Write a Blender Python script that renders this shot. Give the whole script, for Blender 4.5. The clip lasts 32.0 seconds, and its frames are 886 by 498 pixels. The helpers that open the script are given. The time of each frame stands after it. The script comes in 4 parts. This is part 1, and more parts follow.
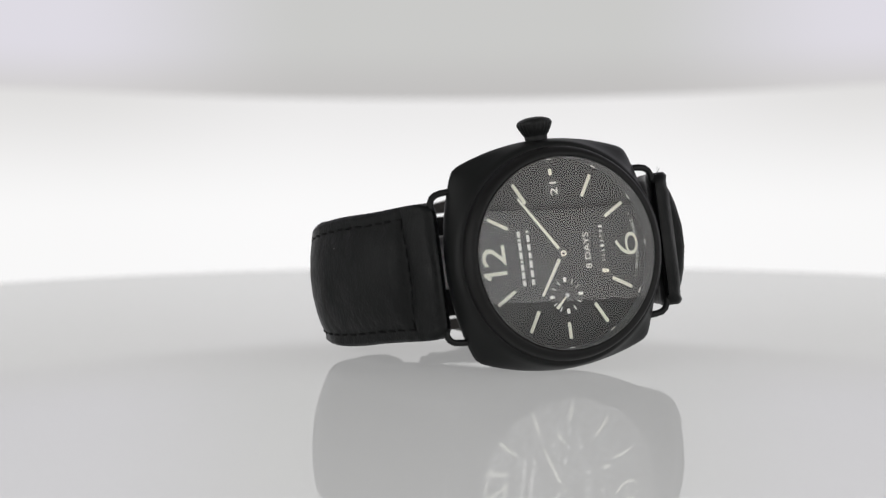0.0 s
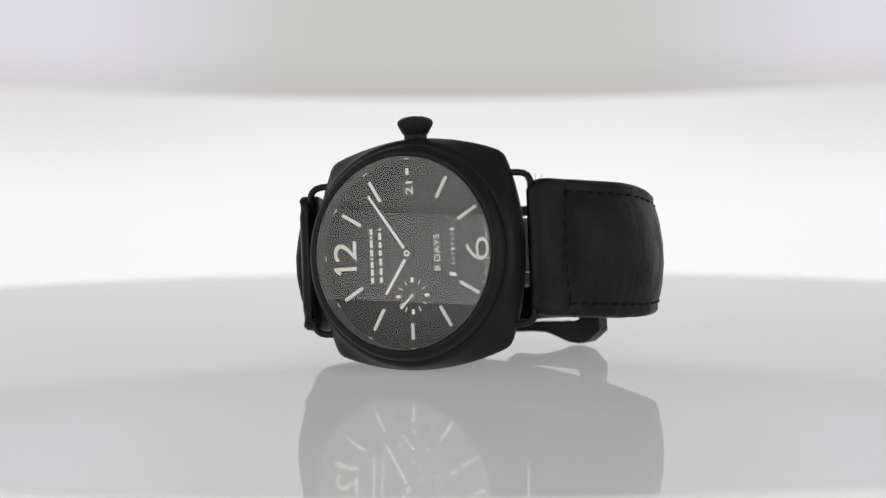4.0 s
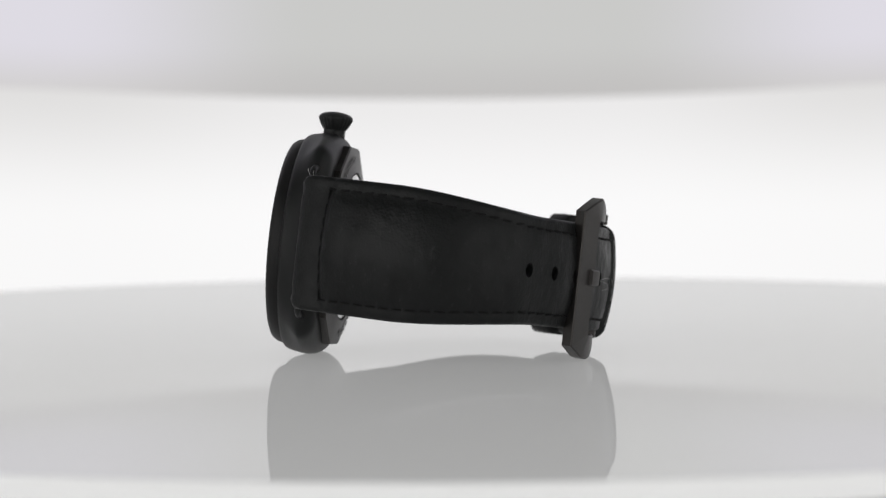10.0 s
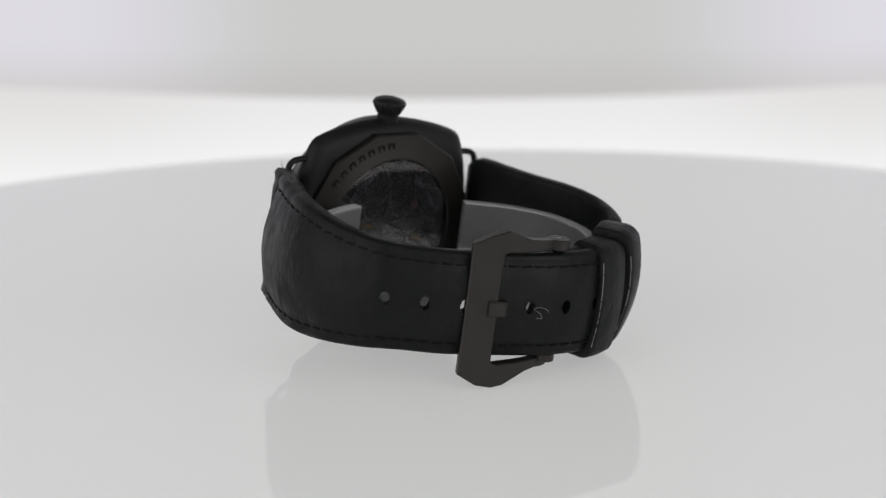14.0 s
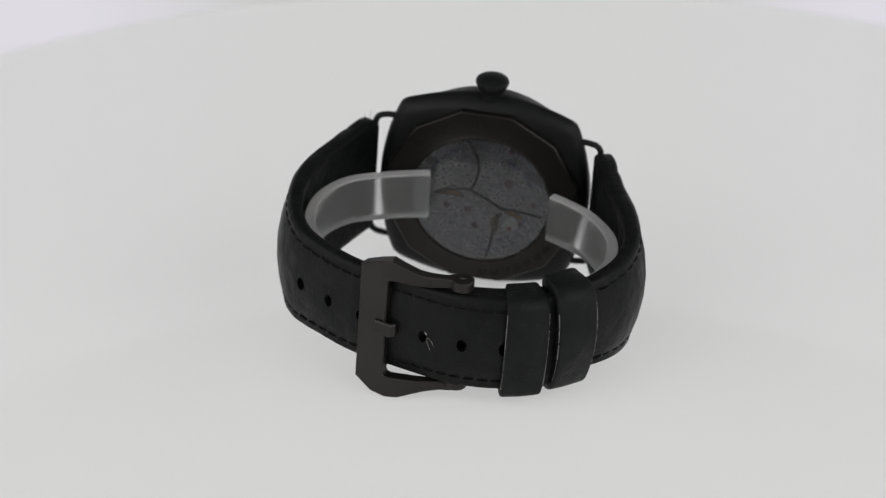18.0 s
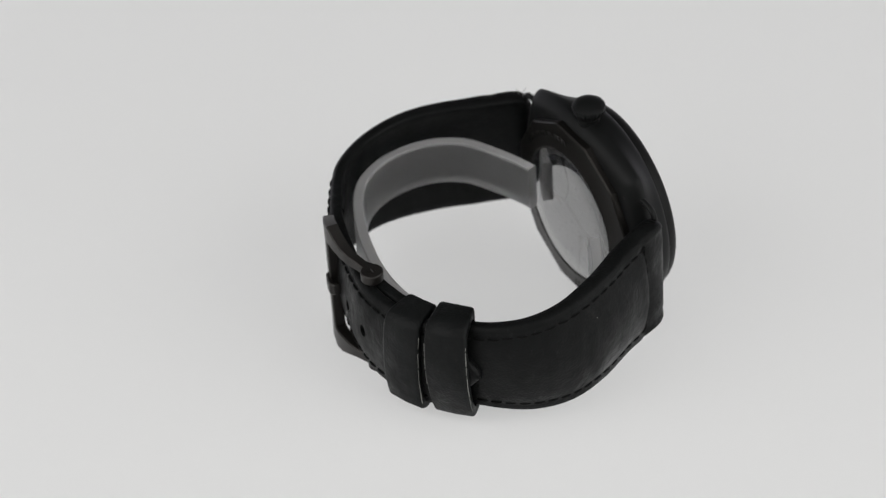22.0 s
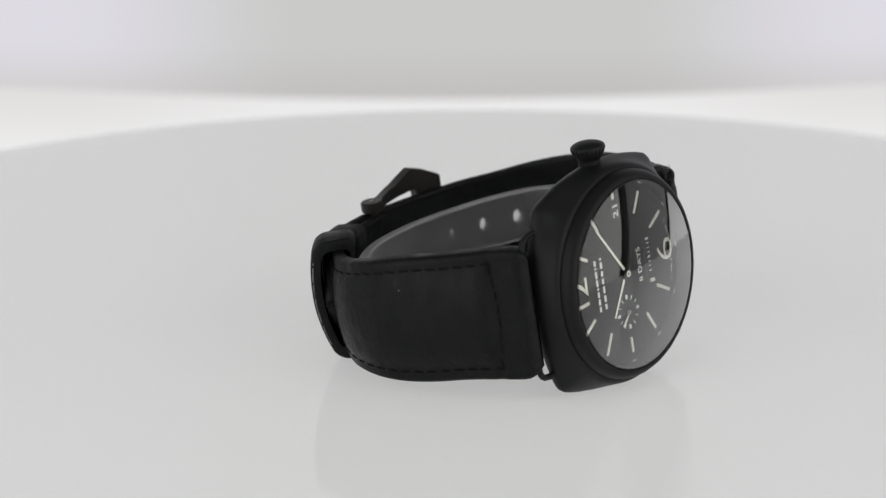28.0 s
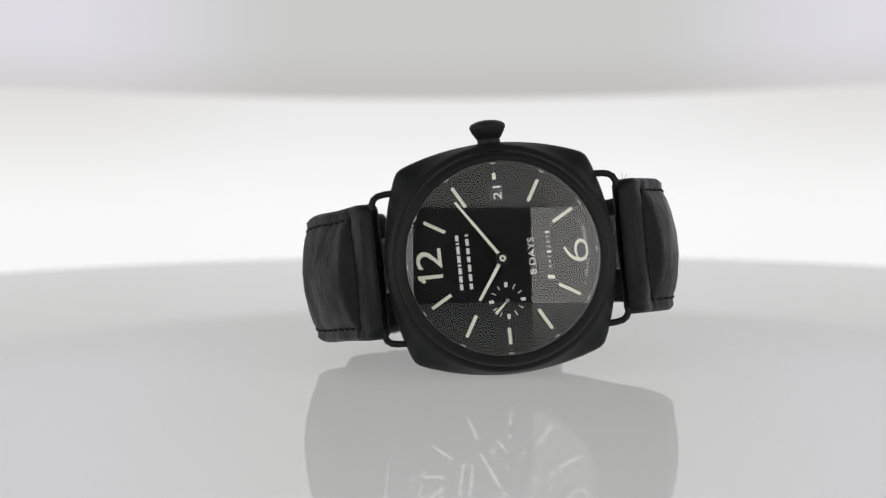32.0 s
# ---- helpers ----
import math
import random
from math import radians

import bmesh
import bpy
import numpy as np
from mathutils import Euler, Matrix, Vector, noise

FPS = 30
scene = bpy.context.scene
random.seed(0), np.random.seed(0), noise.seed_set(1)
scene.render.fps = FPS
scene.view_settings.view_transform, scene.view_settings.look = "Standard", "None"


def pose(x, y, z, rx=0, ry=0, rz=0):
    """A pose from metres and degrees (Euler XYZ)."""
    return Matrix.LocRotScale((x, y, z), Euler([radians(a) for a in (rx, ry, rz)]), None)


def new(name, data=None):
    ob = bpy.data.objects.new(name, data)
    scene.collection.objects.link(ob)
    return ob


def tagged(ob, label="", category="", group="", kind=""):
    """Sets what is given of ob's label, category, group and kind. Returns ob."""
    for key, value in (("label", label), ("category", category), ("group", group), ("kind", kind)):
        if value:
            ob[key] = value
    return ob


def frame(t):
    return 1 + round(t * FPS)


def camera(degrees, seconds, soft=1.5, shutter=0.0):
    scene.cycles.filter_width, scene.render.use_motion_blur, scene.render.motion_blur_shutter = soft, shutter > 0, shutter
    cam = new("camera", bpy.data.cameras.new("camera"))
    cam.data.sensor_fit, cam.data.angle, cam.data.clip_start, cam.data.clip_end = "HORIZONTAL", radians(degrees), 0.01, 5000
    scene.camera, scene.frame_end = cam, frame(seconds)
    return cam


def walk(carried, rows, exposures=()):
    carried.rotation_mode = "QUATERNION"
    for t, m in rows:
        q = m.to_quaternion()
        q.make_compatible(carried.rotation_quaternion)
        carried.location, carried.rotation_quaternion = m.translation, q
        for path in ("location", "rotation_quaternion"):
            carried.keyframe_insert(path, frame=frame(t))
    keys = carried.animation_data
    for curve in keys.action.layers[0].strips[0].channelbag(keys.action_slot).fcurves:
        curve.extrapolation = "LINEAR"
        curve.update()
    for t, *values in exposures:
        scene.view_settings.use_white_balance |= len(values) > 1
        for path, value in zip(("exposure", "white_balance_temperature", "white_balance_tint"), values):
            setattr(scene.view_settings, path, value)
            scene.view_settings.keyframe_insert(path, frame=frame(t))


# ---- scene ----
# ---- camera and its swing ----
HP = 0.0168            # height of the arm's hinge over the turntable
ARM = 0.6844           # hinge to lens
cam = camera(15.135, 32.0, 1.3)
cam.data.dof.use_dof, cam.data.dof.focus_distance, cam.data.dof.aperture_fstop = True, 0.66, 18.0


def eye_at(e):
    """The lens on its arm, e degrees above the turntable."""
    a = radians(e)
    return pose(-0.00473, 0.00249 - ARM * math.cos(a), HP + ARM * math.sin(a), 90.367 - e, 0, 0.132) @ pose(0, 0, 0, 0, 0, -0.41)


def arm_at(e):
    """Whatever the arm carries besides the lens turns round the same hinge."""
    return pose(0, 0.00249, HP, -e)


SWING = ((0, 5.2), (2, 5.0), (4, 4.65), (6, 4.33), (8, 4.15), (9, 4.1), (10, 4.15), (10.5, 4.5), (11, 5.5), (11.5, 6.86), (12, 8.24),
         (13, 10.93), (14, 13.62), (15, 16.63), (16, 19.92), (17, 23.1), (18, 26.04), (19, 29.0), (20, 31.6), (20.5, 32.46),
         (21, 33.08), (21.5, 33.45), (22, 33.45), (22.5, 32.85), (23, 31.65), (24, 28.7), (25, 25.75), (26, 22.97), (27, 20.4),
         (28, 17.5), (29, 14.65), (30, 11.7), (31, 8.76), (31.5, 7.35), (32, 6.0))
TURN = ((0, 117.07), (1, 129.43), (2, 141.64), (3, 153.78), (3.5, 159.87), (5.5, 184.54), (6, 190.74), (7, 203.1), (8, 214.6),
        (9, 226.0), (10, 237.62), (11, 249.45), (12, 260.95), (13, 272.4), (14, 284.0), (14.5, 289.9), (16.5, 313.0), (17, 318.75),
        (18, 330.7), (19, 342.95), (20, 355.4), (21, 367.5), (22, 379.2), (23, 390.5), (24, 401.8), (25, 413.4), (25.5, 419.2),
        (27.5, 443.1), (28, 449.06), (29, 461.58), (30, 474.15), (31, 486.76), (31.5, 492.73), (32, 496.61))
walk(cam, [(t, eye_at(e)) for t, e in SWING])

# ---- light ----
world = bpy.data.worlds.new("world")
scene.world = world
world.use_nodes = True
world.node_tree.nodes["Background"].inputs[0].default_value = (0.9, 0.92, 1.0, 1)
world.node_tree.nodes["Background"].inputs[1].default_value = 0.3
# unseen area lamp, added overhead to light the turntable
lamp = bpy.data.lights.new("top_fill_light", "AREA")
lamp.shape, lamp.size, lamp.size_y, lamp.energy = "RECTANGLE", 0.9, 0.7, 0.8
lamp_ob = new("top_fill_light", lamp)
lamp_ob.matrix_world = pose(0, 0.05, 0.95)
scene.view_settings.exposure = 0.0


# ---- materials ----
def material(name):
    m = bpy.data.materials.new(name)
    m.use_nodes = True
    return m, m.node_tree, m.node_tree.nodes["Principled BSDF"]


def add(tree, kind, **inputs):
    n = tree.nodes.new(kind)
    for k, v in inputs.items():
        n.inputs[k.replace("_", " ")].default_value = v
    return n


def surface(name, colour, rough=0.5, metal=0.0, grain=0.0, scale=2000.0, vary=0.25, coarse=120.0, bump=0.15, spec=0.5, depth=0.0001):
    """Principled paint with stains and grain at two scales and a fine relief."""
    m, t, b = material(name)
    tc = add(t, "ShaderNodeTexCoord")
    big = add(t, "ShaderNodeTexNoise", Scale=coarse, Detail=4.0)
    fine = add(t, "ShaderNodeTexNoise", Scale=scale, Detail=3.0)
    for n in (big, fine):
        t.links.new(tc.outputs["Object"], n.inputs["Vector"])
    mix = add(t, "ShaderNodeMix")
    mix.data_type = "RGBA"
    mix.inputs[6].default_value = (*[c * (1 - vary) for c in colour], 1)
    mix.inputs[7].default_value = (*[min(1, c * (1 + vary)) for c in colour], 1)
    t.links.new(big.outputs["Fac"], mix.inputs[0])
    t.links.new(mix.outputs[2], b.inputs["Base Color"])
    ramp = add(t, "ShaderNodeMapRange")
    ramp.inputs[3].default_value, ramp.inputs[4].default_value = max(0.02, rough - 0.08), min(1, rough + 0.08)
    t.links.new(fine.outputs["Fac"], ramp.inputs[0])
    t.links.new(ramp.outputs[0], b.inputs["Roughness"])
    b.inputs["Metallic"].default_value = metal
    b.inputs["Specular IOR Level"].default_value = spec
    if bump:
        bp = add(t, "ShaderNodeBump", Strength=bump, Distance=depth)
        t.links.new(fine.outputs["Fac"], bp.inputs["Height"])
        t.links.new(bp.outputs[0], b.inputs["Normal"])
    return m


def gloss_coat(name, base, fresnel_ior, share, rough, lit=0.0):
    """A glossy coat: a Fresnel share of mirror over matt stuff whose light from below may be painted in as emission."""
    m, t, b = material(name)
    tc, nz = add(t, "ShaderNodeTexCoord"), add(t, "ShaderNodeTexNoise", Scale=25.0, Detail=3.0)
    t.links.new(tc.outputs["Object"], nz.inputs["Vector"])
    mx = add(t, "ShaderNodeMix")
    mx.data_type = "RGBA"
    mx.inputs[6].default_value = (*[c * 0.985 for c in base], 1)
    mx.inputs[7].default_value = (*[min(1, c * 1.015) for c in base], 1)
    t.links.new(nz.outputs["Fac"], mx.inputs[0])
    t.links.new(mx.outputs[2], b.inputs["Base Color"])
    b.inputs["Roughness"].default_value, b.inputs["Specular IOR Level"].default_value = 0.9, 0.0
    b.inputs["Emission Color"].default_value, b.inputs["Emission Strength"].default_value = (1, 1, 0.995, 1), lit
    gl = add(t, "ShaderNodeBsdfGlossy", Roughness=rough)
    fr = add(t, "ShaderNodeFresnel", IOR=fresnel_ior)
    k = add(t, "ShaderNodeMapRange")
    k.inputs[1].default_value, k.inputs[2].default_value, k.inputs[3].default_value, k.inputs[4].default_value = 0.045, 1.0, 0.0, share
    t.links.new(fr.outputs[0], k.inputs[0])
    mix = add(t, "ShaderNodeMixShader")
    t.links.new(k.outputs[0], mix.inputs[0])
    t.links.new(b.outputs[0], mix.inputs[1])
    t.links.new(gl.outputs[0], mix.inputs[2])
    t.links.new(mix.outputs[0], t.nodes["Material Output"].inputs["Surface"])
    return m


def glass(name, tint, front, rough):
    """Clear pane whose outer face mirrors a share of light that grows at a slant."""
    m, t, b = material(name)
    t.nodes.remove(b)
    clear = add(t, "ShaderNodeBsdfTransparent", Color=(*tint, 1))
    gl = add(t, "ShaderNodeBsdfGlossy", Roughness=rough)
    slant = add(t, "ShaderNodeLayerWeight", Blend=0.5)
    power, share = add(t, "ShaderNodeMath"), add(t, "ShaderNodeMapRange")
    power.operation = "POWER"
    power.inputs[1].default_value = 1.15
    share.inputs[3].default_value, share.inputs[4].default_value = front, 1.0
    steep = add(t, "ShaderNodeMapRange")
    steep.inputs[1].default_value, steep.inputs[2].default_value = 0.25, 0.93
    t.links.new(slant.outputs["Facing"], steep.inputs[0])
    t.links.new(steep.outputs[0], power.inputs[0])
    t.links.new(power.outputs[0], share.inputs[0])
    mix = add(t, "ShaderNodeMixShader")
    t.links.new(share.outputs[0], mix.inputs[0])
    t.links.new(clear.outputs[0], mix.inputs[1])
    t.links.new(gl.outputs[0], mix.inputs[2])
    t.links.new(mix.outputs[0], t.nodes["Material Output"].inputs["Surface"])
    return m


def clear_body(name):
    m, t, b = material(name)
    t.nodes.remove(b)
    c = add(t, "ShaderNodeBsdfTransparent", Color=(0.985, 0.985, 0.985, 1))
    t.links.new(c.outputs[0], t.nodes["Material Output"].inputs["Surface"])
    return m


def glow(name, colour, strength):
    m, t, b = material(name)
    t.nodes.remove(b)
    em = add(t, "ShaderNodeEmission", Color=(*colour, 1), Strength=strength)
    t.links.new(em.outputs[0], t.nodes["Material Output"].inputs["Surface"])
    return m


CERAMIC = surface("black_ceramic", (0.0075, 0.008, 0.008), 0.45, scale=3000, bump=0.05, spec=0.16)
BEZEL = surface("black_ceramic_bezel", (0.0065, 0.0065, 0.0065), 0.48, scale=3000, bump=0.05, spec=0.16)
PVD = surface("black_coated_steel", (0.029, 0.0265, 0.0248), 0.42, metal=0.7, scale=2500, bump=0.06)
BACKSTEEL = surface("black_coated_caseback", (0.0145, 0.013, 0.0115), 0.42, metal=0.7, scale=2500, bump=0.05)
def leather(name, colour, rough, spec):
    """Oiled leather: pebbled grain, creases across the strap and patches worn to a dull shine."""
    m = surface(name, colour, rough, scale=1500, coarse=240, vary=0.4, bump=0, spec=spec)
    t, b = m.node_tree, m.node_tree.nodes["Principled BSDF"]
    tc, mp = add(t, "ShaderNodeTexCoord"), add(t, "ShaderNodeMapping", Scale=(1.0, 1.0, 0.45))
    t.links.new(tc.outputs["Object"], mp.inputs[0])
    crease = add(t, "ShaderNodeTexNoise", Scale=420.0, Detail=5.0, Roughness=0.65)
    t.links.new(mp.outputs[0], crease.inputs["Vector"])
    pore = add(t, "ShaderNodeTexVoronoi", Scale=1900.0)
    t.links.new(tc.outputs["Object"], pore.inputs["Vector"])
    wave = add(t, "ShaderNodeTexNoise", Scale=150.0, Detail=2.0)
    t.links.new(tc.outputs["Object"], wave.inputs["Vector"])
    b1, b2, b3 = add(t, "ShaderNodeBump", Strength=0.32, Distance=0.0004), add(t, "ShaderNodeBump", Strength=0.4, Distance=0.00012), add(t, "ShaderNodeBump", Strength=0.6, Distance=0.0008)
    t.links.new(wave.outputs["Fac"], b3.inputs["Height"])
    t.links.new(crease.outputs["Fac"], b1.inputs["Height"])
    t.links.new(b3.outputs[0], b1.inputs["Normal"])
    t.links.new(pore.outputs["Distance"], b2.inputs["Height"])
    t.links.new(b1.outputs[0], b2.inputs["Normal"])
    t.links.new(b2.outputs[0], b.inputs["Normal"])
    rub = add(t, "ShaderNodeTexNoise", Scale=110.0, Detail=6.0, Roughness=0.7)
    t.links.new(mp.outputs[0], rub.inputs["Vector"])
    rr = add(t, "ShaderNodeMapRange")
    rr.inputs[1].default_value, rr.inputs[2].default_value, rr.inputs[3].default_value, rr.inputs[4].default_value = 0.35, 0.65, rough - 0.17, rough + 0.2
    t.links.new(rub.outputs["Fac"], rr.inputs[0])
    t.links.new(rr.outputs[0], b.inputs["Roughness"])
    # small pale scuffs where the dye has worn off
    spot, thin = add(t, "ShaderNodeTexNoise", Scale=900.0, Detail=6.0, Roughness=0.75), add(t, "ShaderNodeMapRange")
    t.links.new(mp.outputs[0], spot.inputs["Vector"])
    thin.inputs[1].default_value, thin.inputs[2].default_value, thin.inputs[3].default_value, thin.inputs[4].default_value = 0.58, 0.74, 0.0, 0.32
    t.links.new(spot.outputs["Fac"], thin.inputs[0])
    old = b.inputs["Base Color"].links[0].from_socket
    worn = add(t, "ShaderNodeMix")
    worn.data_type = "RGBA"
    worn.inputs[7].default_value = (0.035, 0.036, 0.035, 1)
    t.links.new(thin.outputs[0], worn.inputs[0])
    t.links.new(old, worn.inputs[6])
    # specks of dust
    speck, near, dust = add(t, "ShaderNodeTexVoronoi", Scale=150.0), add(t, "ShaderNodeMapRange"), add(t, "ShaderNodeMix")
    t.links.new(tc.outputs["Object"], speck.inputs["Vector"])
    near.inputs[1].default_value, near.inputs[2].default_value, near.inputs[3].default_value, near.inputs[4].default_value = 0.012, 0.022, 0.7, 0.0
    t.links.new(speck.outputs["Distance"], near.inputs[0])
    dust.data_type = "RGBA"
    dust.inputs[7].default_value = (0.3, 0.3, 0.29, 1)
    t.links.new(near.outputs[0], dust.inputs[0])
    t.links.new(worn.outputs[2], dust.inputs[6])
    t.links.new(dust.outputs[2], b.inputs["Base Color"])
    return m


LEATHER = leather("black_leather", (0.0042, 0.0047, 0.0047), 0.46, 0.15)
KEEPER = leather("black_keeper_leather", (0.0055, 0.0062, 0.0062), 0.5, 0.16)
EDGE = surface("worn_leather_edge", (0.17, 0.17, 0.16), 0.8, scale=1800, coarse=500, vary=0.9, bump=0.4)
THREAD = surface("black_thread", (0.005, 0.005, 0.0052), 0.8, scale=5000, bump=0.6, spec=0.12)
FLUFF = surface("grey_fluff", (0.35, 0.35, 0.34), 0.9, bump=0)


DIAL = surface("black_dial", (0.008, 0.008, 0.0082), 0.6, scale=6000, coarse=300, vary=0.1, bump=0, spec=0.05)
RINGGREY = surface("dark_grey_satin_ring", (0.04, 0.04, 0.041), 0.5, bump=0)
DARK = surface("dark_recess", (0.006, 0.006, 0.006), 0.7, bump=0)
LUME = surface("cream_lume", (0.74, 0.74, 0.62), 0.6, scale=6000, coarse=800, vary=0.05, bump=0.05)
PRINT_GLINT = surface("white_print_and_glint", (0.72, 0.72, 0.68), 0.6, vary=0.03, bump=0)
HAND = surface("cream_lume_hand", (0.78, 0.78, 0.66), 0.5, vary=0.04, bump=0)
STEEL = surface("steel", (0.45, 0.45, 0.45), 0.3, metal=1.0, bump=0.03)
RIMSTEEL = surface("dark_rim_steel", (0.14, 0.14, 0.14), 0.3, metal=1.0, bump=0.03)
WINDOW = surface("black_date_disc", (0.009, 0.009, 0.009), 0.5, bump=0)
PLATE = surface("brushed_movement_plate", (0.098, 0.099, 0.104), 0.26, metal=1.0, scale=1500, coarse=260, vary=0.3, bump=0.08)
GOLD = surface("gilt_wheel", (0.095, 0.068, 0.045), 0.4, metal=0.7, bump=0.03)
RUBY = surface("red_ruby", (0.06, 0.02, 0.024), 0.25, bump=0)
BLUEINK = surface("blue_engraving", (0.07, 0.072, 0.092), 0.4, metal=0.8, bump=0)
JEWEL = surface("dark_jewel", (0.032, 0.021, 0.026), 0.25, bump=0)
CRYSTAL = glass("sapphire_crystal", (0.98, 0.98, 0.98), 0.075, 0.004)
BACKGLASS = glass("back_crystal", (0.95, 0.95, 0.95), 0.03, 0.01)
CLEAR = clear_body("clear_inside_of_glass")
# even emission stands in for light from below; no lamp is there
ACRYLIC = gloss_coat("white_glossy_acrylic_painted_glow", (0.40, 0.40, 0.398), 1.45, 0.85, 0.006, 0.44)
RIM = surface("light_grey_satin_rim", (0.33, 0.33, 0.328), 0.6, vary=0.02, coarse=20, bump=0.03, spec=0.2)
WHITECLOTH = surface("white_cloth", (0.7, 0.7, 0.7), 0.9, bump=0.1)
SIDECLOTH = surface("grey_fill_cloth", (0.55, 0.55, 0.55), 0.9, bump=0.1)
PLATEGREY = surface("dark_grey_card", (0.12, 0.12, 0.12), 0.8, bump=0.1)
BLACK = surface("matt_black_plastic", (0.012, 0.012, 0.012), 0.5, bump=0.05)
LENSGLASS = surface("dark_lens_glass", (0.004, 0.004, 0.005), 0.08, bump=0)
WALLPAINT = surface("studio_grey_paint", (0.25, 0.25, 0.255), 0.9, scale=300, coarse=3, vary=0.1, bump=0.1)
FLOORPAINT = surface("studio_floor_paint", (0.2, 0.2, 0.2), 0.6, scale=300, coarse=3, vary=0.15, bump=0.1)

PANELGLOW = glow("front_softbox_diffuser", (1.0, 0.99, 0.98), 2.2)
# the softboxes' far ends are dimmer than their middle
pt = PANELGLOW.node_tree
ptc, psep, pfade = add(pt, "ShaderNodeTexCoord"), add(pt, "ShaderNodeSeparateXYZ"), add(pt, "ShaderNodeMapRange")
pfade.inputs[1].default_value, pfade.inputs[2].default_value, pfade.inputs[3].default_value, pfade.inputs[4].default_value = -0.5, 0.02, 2.2, 0.9
pt.links.new(ptc.outputs["Object"], psep.inputs[0])
pt.links.new(psep.outputs[1], pfade.inputs[0])
pt.links.new(pfade.outputs[0], pt.nodes["Emission"].inputs["Strength"])


def glow_sheet(name, middle, side, edge, side_edge, z0, z1, x0=0.045, x1=0.125):
    """Cloth with its glow painted in emission: brighter towards its sides, fading to its edge between two heights."""
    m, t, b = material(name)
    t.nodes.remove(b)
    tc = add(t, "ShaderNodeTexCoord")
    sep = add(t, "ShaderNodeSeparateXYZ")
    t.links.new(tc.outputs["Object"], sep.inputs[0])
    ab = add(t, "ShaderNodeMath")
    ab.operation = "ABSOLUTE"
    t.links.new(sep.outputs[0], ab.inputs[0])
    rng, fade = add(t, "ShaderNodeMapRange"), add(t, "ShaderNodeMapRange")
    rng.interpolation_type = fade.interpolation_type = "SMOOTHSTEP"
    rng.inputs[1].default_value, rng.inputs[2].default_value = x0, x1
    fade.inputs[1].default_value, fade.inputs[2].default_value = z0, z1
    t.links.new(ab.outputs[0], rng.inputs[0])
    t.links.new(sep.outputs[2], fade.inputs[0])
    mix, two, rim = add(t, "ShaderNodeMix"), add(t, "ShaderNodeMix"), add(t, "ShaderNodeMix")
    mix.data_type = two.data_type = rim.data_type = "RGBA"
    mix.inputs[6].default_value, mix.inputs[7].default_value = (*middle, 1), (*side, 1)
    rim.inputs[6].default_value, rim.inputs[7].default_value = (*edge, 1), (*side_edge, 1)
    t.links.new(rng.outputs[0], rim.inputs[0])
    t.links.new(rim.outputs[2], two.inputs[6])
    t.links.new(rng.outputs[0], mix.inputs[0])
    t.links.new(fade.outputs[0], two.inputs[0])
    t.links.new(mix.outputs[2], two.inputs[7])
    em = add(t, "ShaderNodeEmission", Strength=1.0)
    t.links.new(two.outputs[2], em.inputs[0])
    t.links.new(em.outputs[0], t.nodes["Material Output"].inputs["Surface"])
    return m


# backdrop light is painted into the emission colours; no lamps stand behind
GREYGLOW = glow_sheet("grey_cloth_painted_glow", (0.59, 0.59, 0.58), (0.73, 0.71, 0.77), (0.54, 0.53, 0.525), (0.645, 0.63, 0.63), 0.053, 0.072)
WHITEGLOW = glow_sheet("white_sheet_painted_glow", (0.965, 0.96, 0.962), (0.95, 0.945, 0.945), (0.82, 0.81, 0.81), (0.74, 0.73, 0.725), 0.062, 0.015)
UPPERGLOW = glow_sheet("upper_front_diffuser", (0.8, 0.8, 0.8), (1.75, 1.74, 1.72), (0.6, 0.6, 0.6), (1.2, 1.2, 1.2), 0.192, 0.215, 0.16, 0.5)

# ---- builders ----
MM = 0.001


def finish(me, mat, angle=35):
    me.materials.append(mat)
    me.shade_smooth()
    me.set_sharp_from_angle(angle=radians(angle))
    return me


def mesh_of(name, verts, faces, mat, scale=MM, angle=35):
    me = bpy.data.meshes.new(name)
    me.from_pydata([Vector(v) * scale for v in verts], [], faces)
    bm = bmesh.new()
    bm.from_mesh(me)
    bmesh.ops.recalc_face_normals(bm, faces=bm.faces)
    bm.to_mesh(me)
    bm.free()
    return finish(me, mat, angle)


def part(name, me, parent=None, label=""):
    ob = new(name, me)
    ob.parent = parent
    return tagged(ob, label)


def lathe(profile, n=96, axis="y", at=(0, 0), closed=False):
    """Rings of radius r at height h round an axis. Returns verts and faces."""
    v, f = [], []
    for r, h in profile:
        for i in range(n):
            a = 2 * math.pi * i / n
            c, s = r * math.cos(a), r * math.sin(a)
            v.append((c + at[0], h, s + at[1]) if axis == "y" else (c + at[0], s + at[1], h))
    m = len(profile)
    for j in range(m if closed else m - 1):
        k = (j + 1) % m
        for i in range(n):
            f.append((j * n + i, j * n + (i + 1) % n, k * n + (i + 1) % n, k * n + i))
    if not closed:
        f.append(tuple(range(n)))
        f.append(tuple((m - 1) * n + i for i in range(n)))
    return v, f


def rings(loops, caps=True, closed=False):
    """Skin over loops of equal length."""
    n, m = len(loops[0]), len(loops)
    v = [p for lp in loops for p in lp]
    f = []
    for j in range(m if closed else m - 1):
        k = (j + 1) % m
        for i in range(n):
            f.append((j * n + i, j * n + (i + 1) % n, k * n + (i + 1) % n, k * n + i))
    if caps and not closed:
        f += [tuple(range(n)), tuple((m - 1) * n + i for i in range(n))]
    return v, f


